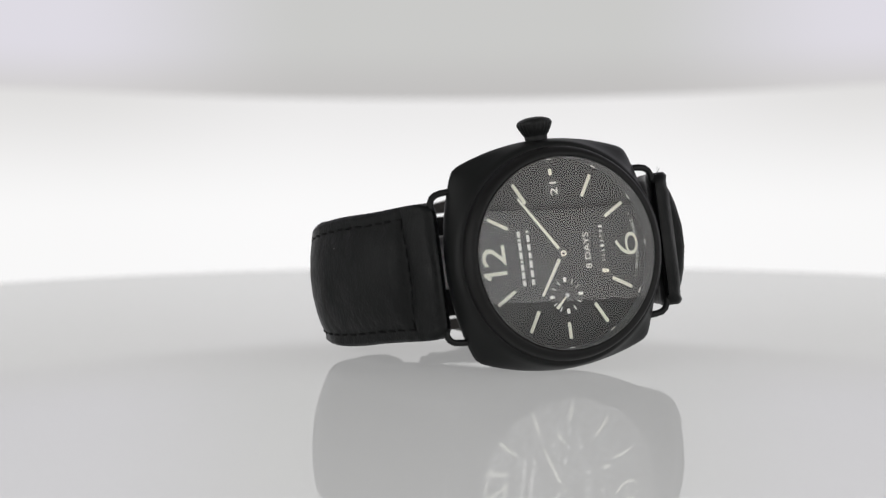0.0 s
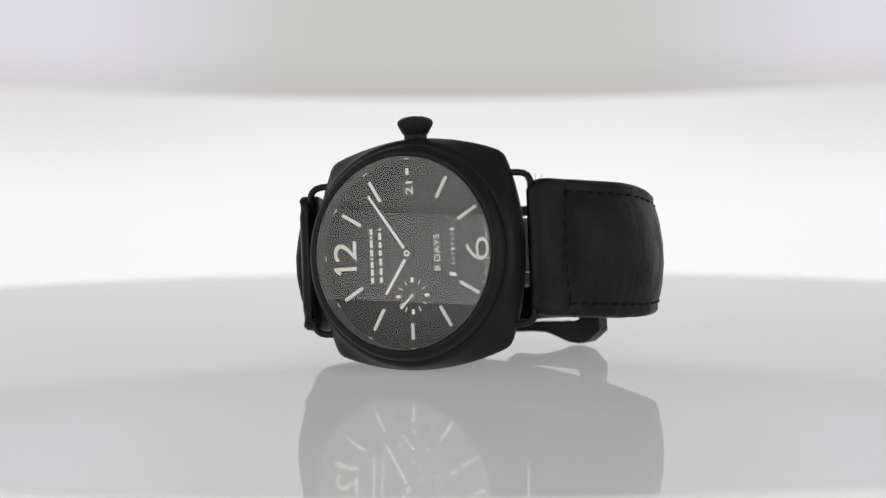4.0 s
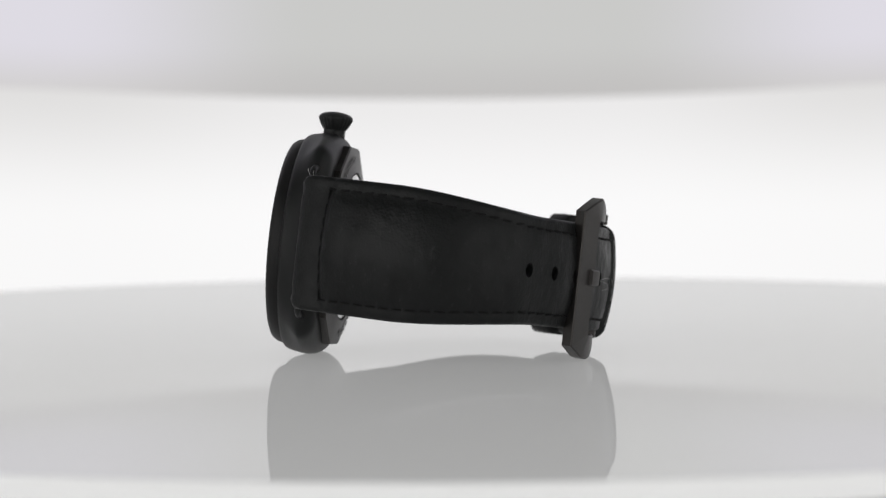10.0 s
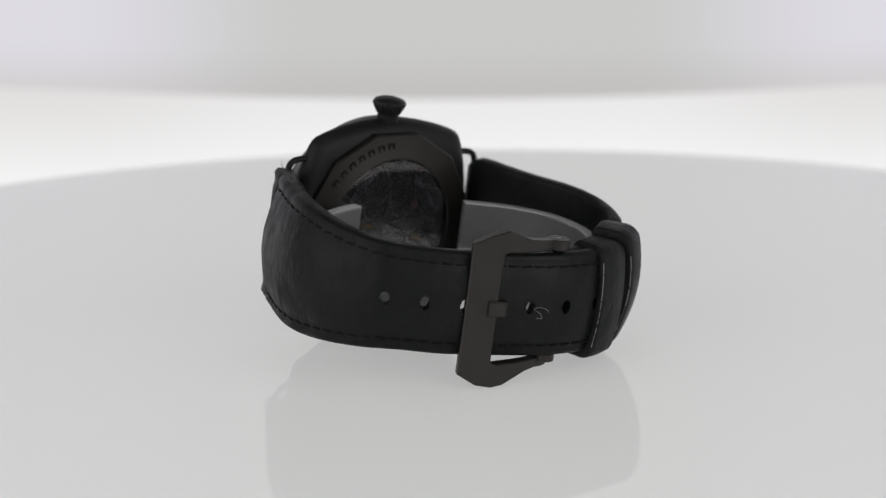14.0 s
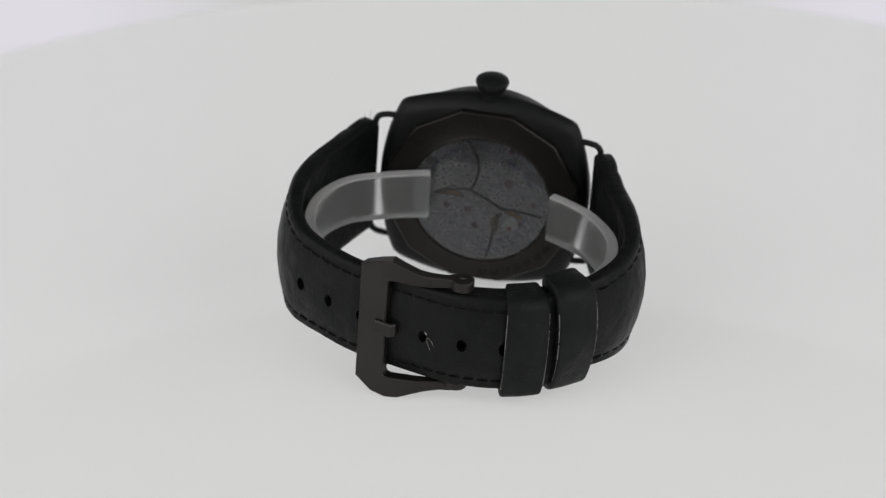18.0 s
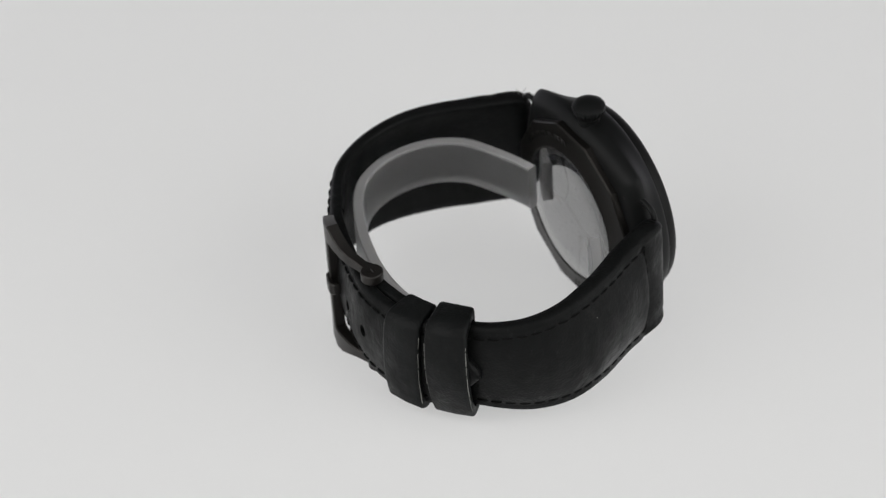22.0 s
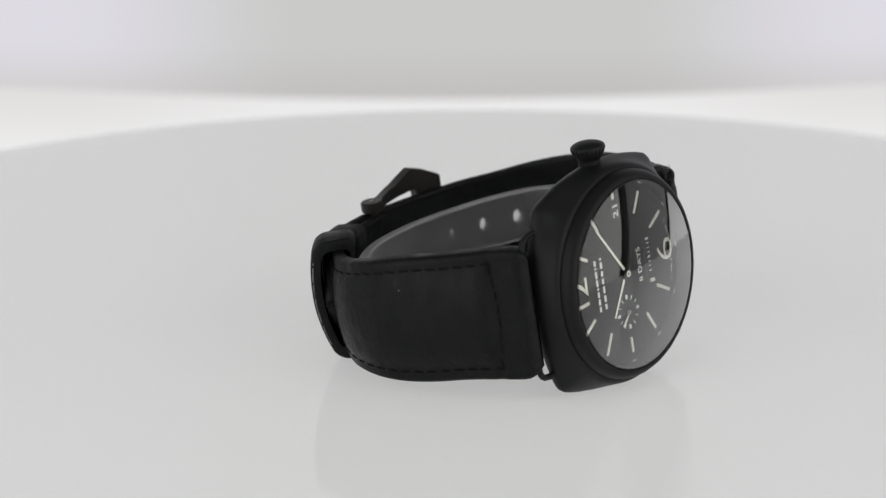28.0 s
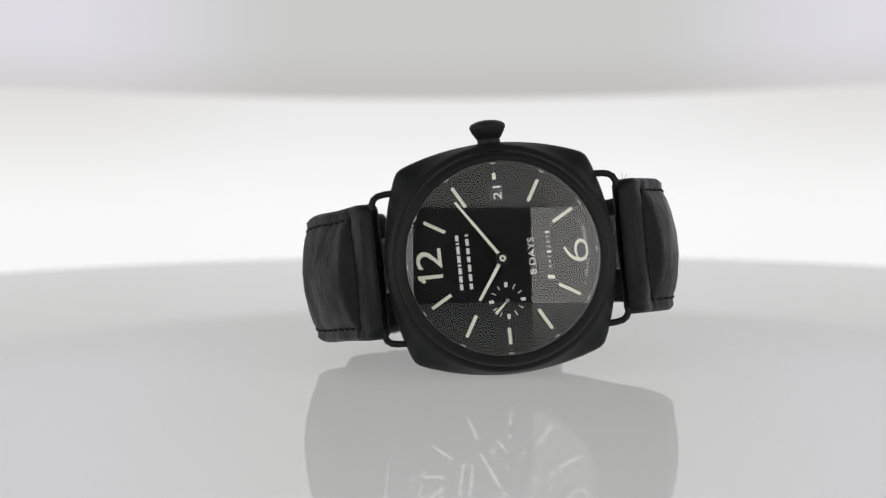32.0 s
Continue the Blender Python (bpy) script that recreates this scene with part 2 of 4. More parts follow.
def tube(points, r, n=10, closed=False):
    """A round wire along points."""
    pts = [Vector(p) for p in points]
    loops, side = [], None
    for i, p in enumerate(pts):
        d = (pts[min(i + 1, len(pts) - 1)] - pts[max(i - 1, 0)]).normalized()
        side = d.orthogonal() if side is None else (side - d * side.dot(d))
        side.normalize()
        up = d.cross(side)
        loops.append([p + r * (math.cos(2 * math.pi * k / n) * side + math.sin(2 * math.pi * k / n) * up) for k in range(n)])
    return rings(loops)


def slab(outline, y0, y1, chamfer=0.0):
    """A flat plate: outline in x, z between two heights y, its front edge chamfered."""
    c = [sum(p[0] for p in outline) / len(outline), sum(p[1] for p in outline) / len(outline)]
    k = 1 - chamfer
    loops = [[(x, y1, z) for x, z in outline], [(x, y0 + 0.3 * (y1 - y0), z) for x, z in outline],
             [(c[0] + (x - c[0]) * k, y0, c[1] + (z - c[1]) * k) for x, z in outline]]
    return rings(loops)


class Path:
    """A smooth line in x, y through points, by arc length."""

    def __init__(self, pts, centre):
        p = [np.array(q, float) for q in pts]
        p = [2 * p[0] - p[1]] + p + [2 * p[-1] - p[-2]]
        out = []
        for i in range(1, len(p) - 2):
            for u in np.linspace(0, 1, 24, endpoint=False):
                a, b, c, d = p[i - 1:i + 3]
                out.append(0.5 * (2 * b + (c - a) * u + (2 * a - 5 * b + 4 * c - d) * u * u + (3 * b - a - 3 * c + d) * u ** 3))
        out.append(p[-2])
        self.p = np.array(out)
        self.s = np.concatenate([[0], np.cumsum(np.linalg.norm(np.diff(self.p, axis=0), axis=1))])
        self.length = float(self.s[-1])
        t = np.gradient(self.p, axis=0)
        t /= np.linalg.norm(t, axis=1)[:, None]
        n = np.stack([t[:, 1], -t[:, 0]], 1)
        mid = self.p[len(self.p) // 2] - np.array(centre)
        if n[len(n) // 2] @ mid < 0:
            n = -n
        self.t, self.n = t, n

    def at(self, s, off=0.0):
        q = [np.interp(s, self.s, self.p[:, k]) + off * np.interp(s, self.s, self.n[:, k]) for k in (0, 1)]
        if s < 0 or s > self.length:
            e = 0 if s < 0 else -1
            d = s if s < 0 else s - self.length
            q = [q[k] + d * self.t[e, k] for k in (0, 1)]
        return q

    def angle(self, s):
        return math.atan2(np.interp(s, self.s, self.t[:, 1]), np.interp(s, self.s, self.t[:, 0]))

    def find(self, x, y):
        return float(self.s[np.argmin(np.hypot(self.p[:, 0] - x, self.p[:, 1] - y))])

# ---- the studio: floor, walls, turntable, glowing sheets ----
def box(name, lo, hi, mat, label):
    v = [(x, y, z) for x in (lo[0], hi[0]) for y in (lo[1], hi[1]) for z in (lo[2], hi[2])]
    f = [(0, 1, 3, 2), (4, 6, 7, 5), (0, 4, 5, 1), (2, 3, 7, 6), (0, 2, 6, 4), (1, 5, 7, 3)]
    return tagged(new(name, mesh_of(name, v, f, mat, 1.0)), label, kind="structure")


box("floor", (-2.6, -2.6, -1.05), (2.6, 2.6, -0.95), FLOORPAINT, "grey painted studio floor under the turntable")
box("ceiling", (-2.6, -2.6, 1.9), (2.6, 2.6, 2.0), WALLPAINT, "dim grey painted studio ceiling")
box("wall_north", (-2.6, 2.6, -0.95), (2.6, 2.7, 1.9), WALLPAINT, "dim grey painted studio wall")
box("wall_south", (-2.6, -2.7, -0.95), (2.6, -2.6, 1.9), WALLPAINT, "dim grey painted studio wall")
box("wall_east", (2.6, -2.7, -0.95), (2.7, 2.7, 1.9), WALLPAINT, "dim grey painted studio wall")
box("wall_west", (-2.7, -2.7, -0.95), (-2.6, 2.7, 1.9), WALLPAINT, "dim grey painted studio wall")

turntable = tagged(new("turntable"), "round white glossy acrylic turntable drum on a dark column", "turntable")
edge = [(203 - 1.5 + 1.5 * math.sin(a), -1.5 + 1.5 * math.cos(a)) for a in [i * math.pi / 8 for i in range(5)]]
prof = [(0.5, 0.0), (60, 0.0), (150, 0.0), (198, 0.0), (201.2, 0.0), (201.4, 0.0)] + edge + [(203, -4), (46, -4)]
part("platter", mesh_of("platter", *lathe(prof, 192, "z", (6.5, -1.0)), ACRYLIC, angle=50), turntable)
prof = [(202, -4.0), (202.8, -4.6), (202.8, -58), (201, -60), (46, -60), (46, -4.0)]
part("rim", mesh_of("rim", *lathe(prof, 192, "z", (6.5, -1.0), closed=True), RIM, angle=50), turntable, "light grey satin side of the drum")
part("column", mesh_of("column", *lathe([(42, -60), (42, -64), (45, -70), (45, -930), (120, -945), (120, -950)], 48, "z"), BLACK), turntable, "dark grey column")


def sheet(r, a0, a1, bottom, top, thick, rows=6, cols=48):
    """A bent sheet round the hinge, in the arm's own space; angles from straight behind the table. Metres."""
    loops = []
    for rr in (r, r + thick):
        for j in range(rows + 1) if rr == r else range(rows, -1, -1):
            lp = []
            for i in range(cols + 1):
                a = a0 + (a1 - a0) * i / cols
                lo, hi = bottom(rr * math.sin(a)), top(rr * math.sin(a))
                lp.append((rr * math.sin(a), rr * math.cos(a), lo + (hi - lo) * j / rows))
            loops.append(lp)
    v = [p for lp in loops for p in lp]
    n, m = cols + 1, len(loops)
    f = [(j * n + i, j * n + i + 1, ((j + 1) % m) * n + i + 1, ((j + 1) % m) * n + i) for j in range(m) for i in range(cols)]
    f += [tuple(j * n for j in range(m)), tuple(j * n + cols for j in range(m))]
    return v, f


def hem(x):
    return 0.0535 + 0.003 * min(1.0, (x / 0.133) ** 2)


backdrop = tagged(new("backdrop"), "curved white diffuser with a grey cloth above it, both with painted glow", "backdrop", kind="structure")
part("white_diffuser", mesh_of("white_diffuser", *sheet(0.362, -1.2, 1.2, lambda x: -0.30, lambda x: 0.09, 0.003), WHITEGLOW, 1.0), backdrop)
part("grey_cloth", mesh_of("grey_cloth", *sheet(0.355, -1.2, 1.2, hem, lambda x: 0.42, 0.003), GREYGLOW, 1.0), backdrop, "light grey cloth, its glow painted brighter at its sides")

rig = tagged(new("camera_rig"), "black film camera between curved white softboxes on a swing arm", "camera rig")
for sgn in (-1, 1):
    a0, a1 = sorted((math.pi + sgn * radians(15), math.pi + sgn * radians(93)))
    sb = part("softbox", mesh_of("softbox", *sheet(0.806, a0 - 0.004, a1 + 0.004, lambda x: -0.23, lambda x: 0.190, 0.04, 2, 24), BLACK, 1.0), rig, "black softbox shell")
    part("diffuser", mesh_of("diffuser", *sheet(0.80, a0, a1, lambda x: -0.225, lambda x: 0.189, 0.004, 2, 24), PANELGLOW, 1.0), sb, "white lit softbox cloth")
sb = part("softbox", mesh_of("softbox", *sheet(0.806, math.pi - 1.54, math.pi + 1.54, lambda x: 0.191, lambda x: 0.48, 0.04, 2, 48), BLACK, 1.0), rig, "black softbox shell")
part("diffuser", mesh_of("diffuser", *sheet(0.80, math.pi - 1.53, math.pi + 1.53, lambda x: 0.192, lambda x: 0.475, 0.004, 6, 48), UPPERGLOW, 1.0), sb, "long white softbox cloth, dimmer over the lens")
# unseen cloths, added so the dial mirrors grey past the softboxes
for sgn in (-1, 1):
    a0, a1 = sorted((math.pi + sgn * radians(96), math.pi + sgn * radians(113)))
    part("side_fill_cloth", mesh_of("side_fill_cloth", *sheet(0.80, a0, a1, lambda x: -0.22, lambda x: 0.41, 0.004, 2, 12), SIDECLOTH, 1.0), rig, "plain grey cloth added to fill the dial's side reflections")
part("apron", mesh_of("apron", *sheet(0.802, math.pi - 0.258, math.pi + 0.258, lambda x: -0.23, lambda x: -0.152, 0.004, 2, 12), WHITECLOTH, 1.0), rig, "white cloth apron under the lens")
part("card", mesh_of("card", *sheet(0.803, math.pi - 0.258, math.pi + 0.258, lambda x: -0.15, lambda x: 0.189, 0.003, 2, 12), PLATEGREY, 1.0), rig, "dark grey card round the lens")
v, f = lathe([(24, -714), (44, -706), (88, -699), (92, -697), (96, -697), (96, -720), (44, -745), (33, -760), (33, -815)], 64, "y")
part("lens_barrel", mesh_of("lens_barrel", v, f, BLACK), rig)
v, f = lathe([(0.5, -716), (12, -716.6), (23.5, -719), (23.5, -725)], 48, "y")
part("front_glass", mesh_of("front_glass", v, f, LENSGLASS), rig, "dark coated front lens")
v, f = rings([[(x * k, y, z * k) for x, z in ((-62, -45), (62, -45), (70, -38), (70, 30), (40, 38), (28, 56), (-28, 56), (-40, 38), (-70, 30), (-70, -38))] for y, k in ((-815, 0.96), (-818, 1), (-875, 1), (-879, 0.96))])
part("camera_body", mesh_of("camera_body", v, f, BLACK), rig)
# unseen black knob, added so the dial mirrors a dark spot
knob = [(0.005, -790), (16, -790), (19, -793), (19, -799)]
kb = part("spot_knob", mesh_of("spot_knob", *lathe(knob, 32, "y"), BLACK), rig, "black knob added for a dark spot mirrored in the dial")
kb.matrix_basis = pose(0, 0, -0.14, 0, 0, 65.5)

# ---- the watch, in millimetres of its own space: x towards six o'clock, y into the case, z towards the crown ----
watch = tagged(new("wrist_watch"), "black cushion-case wrist watch with leather strap lying on its side", "watch")


def cushion(a, inset=0.0):
    """The cushion case's outline at angle a: four flat arcs meeting in soft corners."""
    big = 48.5
    c, s = abs(math.cos(a)), abs(math.sin(a))
    rho = []
    for k, w in ((c, 22.5 - inset), (s, 22.7 - inset)):
        off = big - w
        rho.append(-off * k + math.sqrt(off * off * k * k - off * off + big * big))
    return (rho[0] ** -70 + rho[1] ** -70) ** (-1 / 70)


def case_loop(y, inset, n=160):
    return [(cushion(2 * math.pi * i / n, inset) * math.cos(2 * math.pi * i / n), y, cushion(2 * math.pi * i / n, inset) * math.sin(2 * math.pi * i / n)) for i in range(n)]


def round_loop(y, r, n=160):
    return [(r * math.cos(2 * math.pi * i / n), y, r * math.sin(2 * math.pi * i / n)) for i in range(n)]


def blend(y, w, r, inset=0.0):
    """Between a round and the cushion outline."""
    return [tuple(p * (1 - w) + q * w for p, q in zip(a, c)) for a, c in zip(round_loop(y, r), case_loop(y, inset))]


loops = [round_loop(2.6, 18.9), round_loop(1.0, 19.0), round_loop(0.95, 21.1), round_loop(1.15, 21.7), blend(1.6, 0.03, 22.0), blend(2.4, 0.12, 22.2), blend(3.3, 0.30, 22.3), blend(4.4, 0.58, 22.45),
         blend(5.4, 0.86, 22.5), blend(6.1, 1.0, 22.6, 0.05), blend(6.9, 1.0, 22.5, 0.22), blend(7.6, 0.98, 22.1, 0.55), blend(8.2, 0.95, 21.6, 1.05), blend(8.7, 0.9, 21.0, 1.7), blend(9.1, 0.8, 20.4, 2.5),
         round_loop(9.4, 19.3), round_loop(9.4, 14)]
case = part("case", mesh_of("case", *rings(loops), CERAMIC, angle=50), watch, "matt black ceramic cushion case")
prof = [(18.9, 1.2), (18.8, -1.2), (18.85, -1.5), (19.1, -1.72), (19.6, -1.74), (20.2, -1.45), (20.7, -0.75), (20.95, 0.2), (20.95, 1.2)]
part("bezel", mesh_of("bezel", *lathe(prof, 160, closed=True), BEZEL, angle=50), watch, "black ceramic bezel ring")
prof = [(18.84, -1.0), (18.95, 1.7), (18.6, 1.7), (18.62, 1.45), (18.74, -1.0)]
part("inner_ring", mesh_of("inner_ring", *lathe(prof, 128, closed=True), RINGGREY), watch, "dark grey ring round the dial")
dome = [(18.72 * math.sin(k), -1.85 - 1.9 * (1 - (math.sin(k)) ** 2)) for k in [i * math.pi / 2 / 24 for i in range(25)]] + [(18.74, -1.75), (18.74, -1.2)]
inner = [(r * 0.985, y + 0.9) for r, y in reversed(dome[:-2])]
dome[0], inner[-1] = (0.02, dome[0][1]), (0.02, inner[-1][1])
crystal = part("crystal", mesh_of("crystal", *lathe(dome + inner, 128), CRYSTAL, angle=60), watch, "domed clear sapphire crystal")
crystal.visible_shadow = False
crystal.data.materials.append(CLEAR)
for poly in crystal.data.polygons:
    poly.material_index = 0 if poly.normal.y < -0.5 else 1
# a steel wire stands in for the bright line round the crystal's edge
pts = [(18.76 * math.cos(2 * math.pi * i / 128), -1.72, 18.78 * math.sin(2 * math.pi * i / 128)) for i in range(129)]
part("edge_glint_wire", mesh_of("edge_glint_wire", *tube(pts, 0.06, 6), RIMSTEEL, angle=80), watch, "thin steel wire added for the bright line round the crystal")

# wire lugs
for sx in (-1, 1):
    half = [(19.0, 14.75), (21.4, 14.65), (22.7, 14.4), (23.5, 13.85), (23.95, 13.0), (24.05, 12.0), (24.05, 6.0)]
    pts = [(sx * x, 6.4, z) for x, z in half] + [(sx * x, 6.4, -z) for x, z in reversed(half)]
    part("wire_lug", mesh_of("wire_lug", *tube(pts, 0.66, 12), CERAMIC), watch, "black wire strap loop")
    for sz in (-1, 1):
        v, f = lathe([(0.75, 7.4), (0.75, 8.9), (0.6, 9.1), (0.3, 9.1), (0.28, 8.85)], 20, at=(sx * 16.7, sz * 14.6))
        part("lug_screw", mesh_of("lug_screw", v, f, PVD), watch)

# crown: a fluted cone on a short stem
n, v, f = 96, [], []
prof = [(2.2, 21.8, 0), (2.25, 23.4, 0), (2.55, 23.75, 0.4), (3.2, 24.9, 1), (3.48, 25.55, 1), (3.5, 25.9, 0.5), (3.36, 26.25, 0), (3.0, 26.55, 0), (2.4, 26.82, 0), (1.6, 27.03, 0), (0.8, 27.13, 0), (0.05, 27.16, 0)]
loops = [[((r - 0.16 * k * (i % 4 in (0, 1))) * math.cos(2 * math.pi * i / n), 5.95 + (r - 0.16 * k * (i % 4 in (0, 1))) * math.sin(2 * math.pi * i / n), h) for i in range(n)] for r, h, k in prof]
crown = part("crown", mesh_of("crown", *rings(loops), CERAMIC, angle=28), watch, "black fluted winding crown")

# case back: a twelve-sided ring with a window over the movement
def twelve(r, y, n=96):
    out = []
    for i in range(n):
        a = 2 * math.pi * i / n
        k = (a + math.pi / 12) % (math.pi / 6) - math.pi / 12
        rr = r * math.cos(math.pi / 12) / math.cos(k)
        out.append((rr * math.cos(a), y, rr * math.sin(a)))
    return out


loops = [twelve(20.9, 9.0), twelve(20.9, 10.4), twelve(20.6, 10.7), round_loop(11.4, 15.6, 96), round_loop(11.6, 15.2, 96), round_loop(11.45, 14.85, 96), round_loop(10.2, 14.7, 96)]
caseback = part("caseback", mesh_of("caseback", *rings(loops, caps=False), BACKSTEEL, angle=25), watch, "brownish black twelve-sided steel caseback")
prof = [(0.05, 11.9), (10, 11.82), (14.3, 11.6), (14.75, 11.45), (14.75, 11.2), (0.05, 11.2)]
backglass = part("back_crystal", mesh_of("back_crystal", *lathe(prof, 96), BACKGLASS, angle=30), caseback, "clear glass back window")
backglass.visible_shadow = False
backglass.data.materials.append(CLEAR)
for poly in backglass.data.polygons:
    poly.material_index = 0 if poly.normal.y > 0.5 else 1
movement = part("movement", mesh_of("movement", *lathe([(0.05, 11.1), (14.55, 11.1), (14.65, 11.0), (14.65, 10.2), (0.05, 10.2)], 96), PLATE, angle=30), watch, "brushed grey watch movement")
for pts in ([(3.7, 14.2), (2.4, 12.2), (1.2, 9.8), (0.7, 7.6), (0.8, 5.6), (1.4, 3.6), (2.2, 2.0)],
            [(9.4, 0.4), (7.0, 1.2), (4.6, 1.9), (2.2, 2.0), (0.0, 1.0), (-2.3, -0.2), (-4.8, -1.7), (-7.6, -1.5), (-10.2, -1.9), (-13.6, -2.4)],
            [(-4.4, -3.0), (-3.6, -5.0), (-3.2, -7.6), (-2.8, -11.4), (-2.2, -14.0)]):
    part("bridge_gap", mesh_of("bridge_gap", *tube([(x, 11.04, z) for x, z in pts], 0.34, 8), DARK), movement, "dark gap between bridges")
for x, z, r in ((-5.9, 4.8, 0.85), (7.0, -2.4, 0.62), (2.5, -2.9, 0.62), (0.8, -6.6, 0.62), (-11.4, 0.4, 0.5), (6.3, 13.2, 0.55), (-5.9, 12.6, 0.55), (-8.6, -4.8, 0.5)):
    part("jewel", mesh_of("jewel", *lathe([(r * 1.25, 11.08), (r * 1.2, 11.14), (r * 0.8, 11.16), (0.05, 11.12)], 24, at=(x, z)), JEWEL), movement)


def wheel_slot(cx, cz, r, a0, a1, w):
    """A wheel seen through a crescent opening between the bridges: a dark slot and the gilt rim in it."""
    for name, k, y, mat, lab in (("wheel_opening", 1.0, 11.115, DARK, "dark crescent opening"), ("gear_wheel", 0.62, 11.14, GOLD, "gilt gear wheel rim")):
        n = 18
        out = []
        for side in (1, -1):
            for i in range(n + 1):
                u = i / n if side > 0 else 1 - i / n
                a = radians(a0 + (a1 - a0) * (0.5 + (u - 0.5) * (1 if k == 1 else 0.9)))
                rr = r + side * 0.5 * w * k * max(0.12, math.sin(math.pi * u)) ** 0.6
                out.append((cx + rr * math.cos(a), cz + rr * math.sin(a)))
        part(name, mesh_of(name, *slab(out, y, y - 0.06), mat, angle=30), movement, lab)


wheel_slot(6.5, -4.4, 5.3, 55, 125, 1.7)
wheel_slot(-6.6, -5.3, 3.0, 66, 150, 1.4)
wheel_slot(-6.5, -5.3, 3.1, -40, 52, 1.6)
v, f = lathe([(1.5, 11.09), (1.5, 11.2), (1.1, 11.22), (0.5, 11.16), (0.05, 11.16)], 32, at=(-6.9, -5.2))
part("balance_cock", mesh_of("balance_cock", v, f, RIMSTEEL), movement, "steel balance cock")
v, f = lathe([(0.55, 11.15), (0.5, 11.26), (0.05, 11.25)], 20, at=(-6.7, -6.2))
part("jewel", mesh_of("jewel", v, f, RUBY), movement, "red balance jewel")
# lettering round the bridges, unreadable: fine blue bars on arcs
bar = mesh_of("engraved_bar", *slab([(-0.16, -0.42), (0.16, -0.42), (0.16, 0.42), (-0.16, 0.42)], 0.015, -0.01), BLUEINK)
for r, a0, a1 in ((12.3, 25, 68), (11.6, 118, 160), (12.4, 205, 268), (10.4, 195, 250)):
    for i in range(int((a1 - a0) / 3.4)):
        if i % 7 == 5:
            continue
        a = radians(a0 + i * 3.4)
        eb = part("engraved_bar", bar, movement)
        eb.matrix_basis = Matrix.Translation(Vector((r * math.cos(a), 11.1, r * math.sin(a))) * MM) @ Matrix.Rotation(-a + math.pi / 2, 4, "Y") @ Matrix.Scale(1.0 + 0.5 * (i % 3), 4, (1, 0, 0))
# engraving round the case back, unreadable: short bars
vv, ff = [], []
for x0, z0, x1, z1 in ((-0.75, -1, -0.4, 1), (0.4, -1, 0.75, 1), (-0.4, 0.65, 0.4, 1)):
    p, q = slab([(x0, z0), (x1, z0), (x1, z1), (x0, z1)], 0.04, -0.02)
    ff += [tuple(k + len(vv) for k in poly) for poly in q]
    vv += p
mark = mesh_of("engraved_mark", vv, ff, BACKSTEEL)
for i in range(14):
    a = radians(35 + i * 8.2) if i < 7 else radians(215 + (i - 7) * 8.2)
    mk = part("engraved_mark", mark, caseback)
    r = 17.6
    mk.matrix_basis = Matrix.Translation(Vector((r * math.cos(a), 11.17, r * math.sin(a))) * MM) @ Matrix.Rotation(-a + math.pi / 2, 4, "Y") @ Matrix.Rotation(radians(-8), 4, "X")

# dial
disc = mesh_of("dial", *lathe([(0.05, 1.6), (3, 1.6), (6, 1.6), (9, 1.6), (12, 1.6), (15, 1.6), (18.55, 1.6), (18.6, 1.7), (18.6, 2.2), (0.05, 2.2)], 128), DIAL)
dial = part("dial", disc, watch, "black dial with cream numerals and hour markers")


def bar_outline(x0, z0, x1, z1, w0, w1=None):
    """A bar with rounded ends from one point to the other."""
    w1 = w0 if w1 is None else w1
    d = Vector((x1 - x0, z1 - z0)).normalized()
    p = Vector((-d.y, d.x))
    a, b = Vector((x0, z0)), Vector((x1, z1))
    out = []
    for c, w, s in ((a, w0, -1), (b, w1, 1)):
        for k in range(7):
            t = math.pi * k / 6
            out.append(c + w / 2 * (s * math.cos(t) * p * -1 + s * math.sin(t) * d * 0.5))
    return [(q.x, q.y) for q in out]


def clock(h):
    """The direction of an hour on the dial, as x and z: twelve o'clock lies along -x."""
    a = radians(30 * h)
    return -math.cos(a), math.sin(a)


for h in range(12):
    dx, dz = clock(h)
    if h not in (0, 6):
        r0, r1 = {3: (15.5, 16.5), 9: (13.7, 16.6)}.get(h, (12.3, 16.6))
        part("hour_marker", mesh_of("hour_marker", *slab(bar_outline(r0 * dx, r0 * dz, r1 * dx, r1 * dz, 0.66), 1.42, 1.6, 0.06), LUME), dial, "cream hour marker")


# painted glints at each hour: the markers' images refracted in the crystal's rim
for h in range(12):
    dx, dz = clock(h)
    part("rim_glint", mesh_of("rim_glint", *slab(bar_outline(18.5 * dx - 0.45 * dz, 18.5 * dz + 0.45 * dx, 18.5 * dx + 0.45 * dz, 18.5 * dz - 0.45 * dx, 0.22), 1.5, 1.6), PRINT_GLINT), dial, "painted glint of an hour marker at the rim")


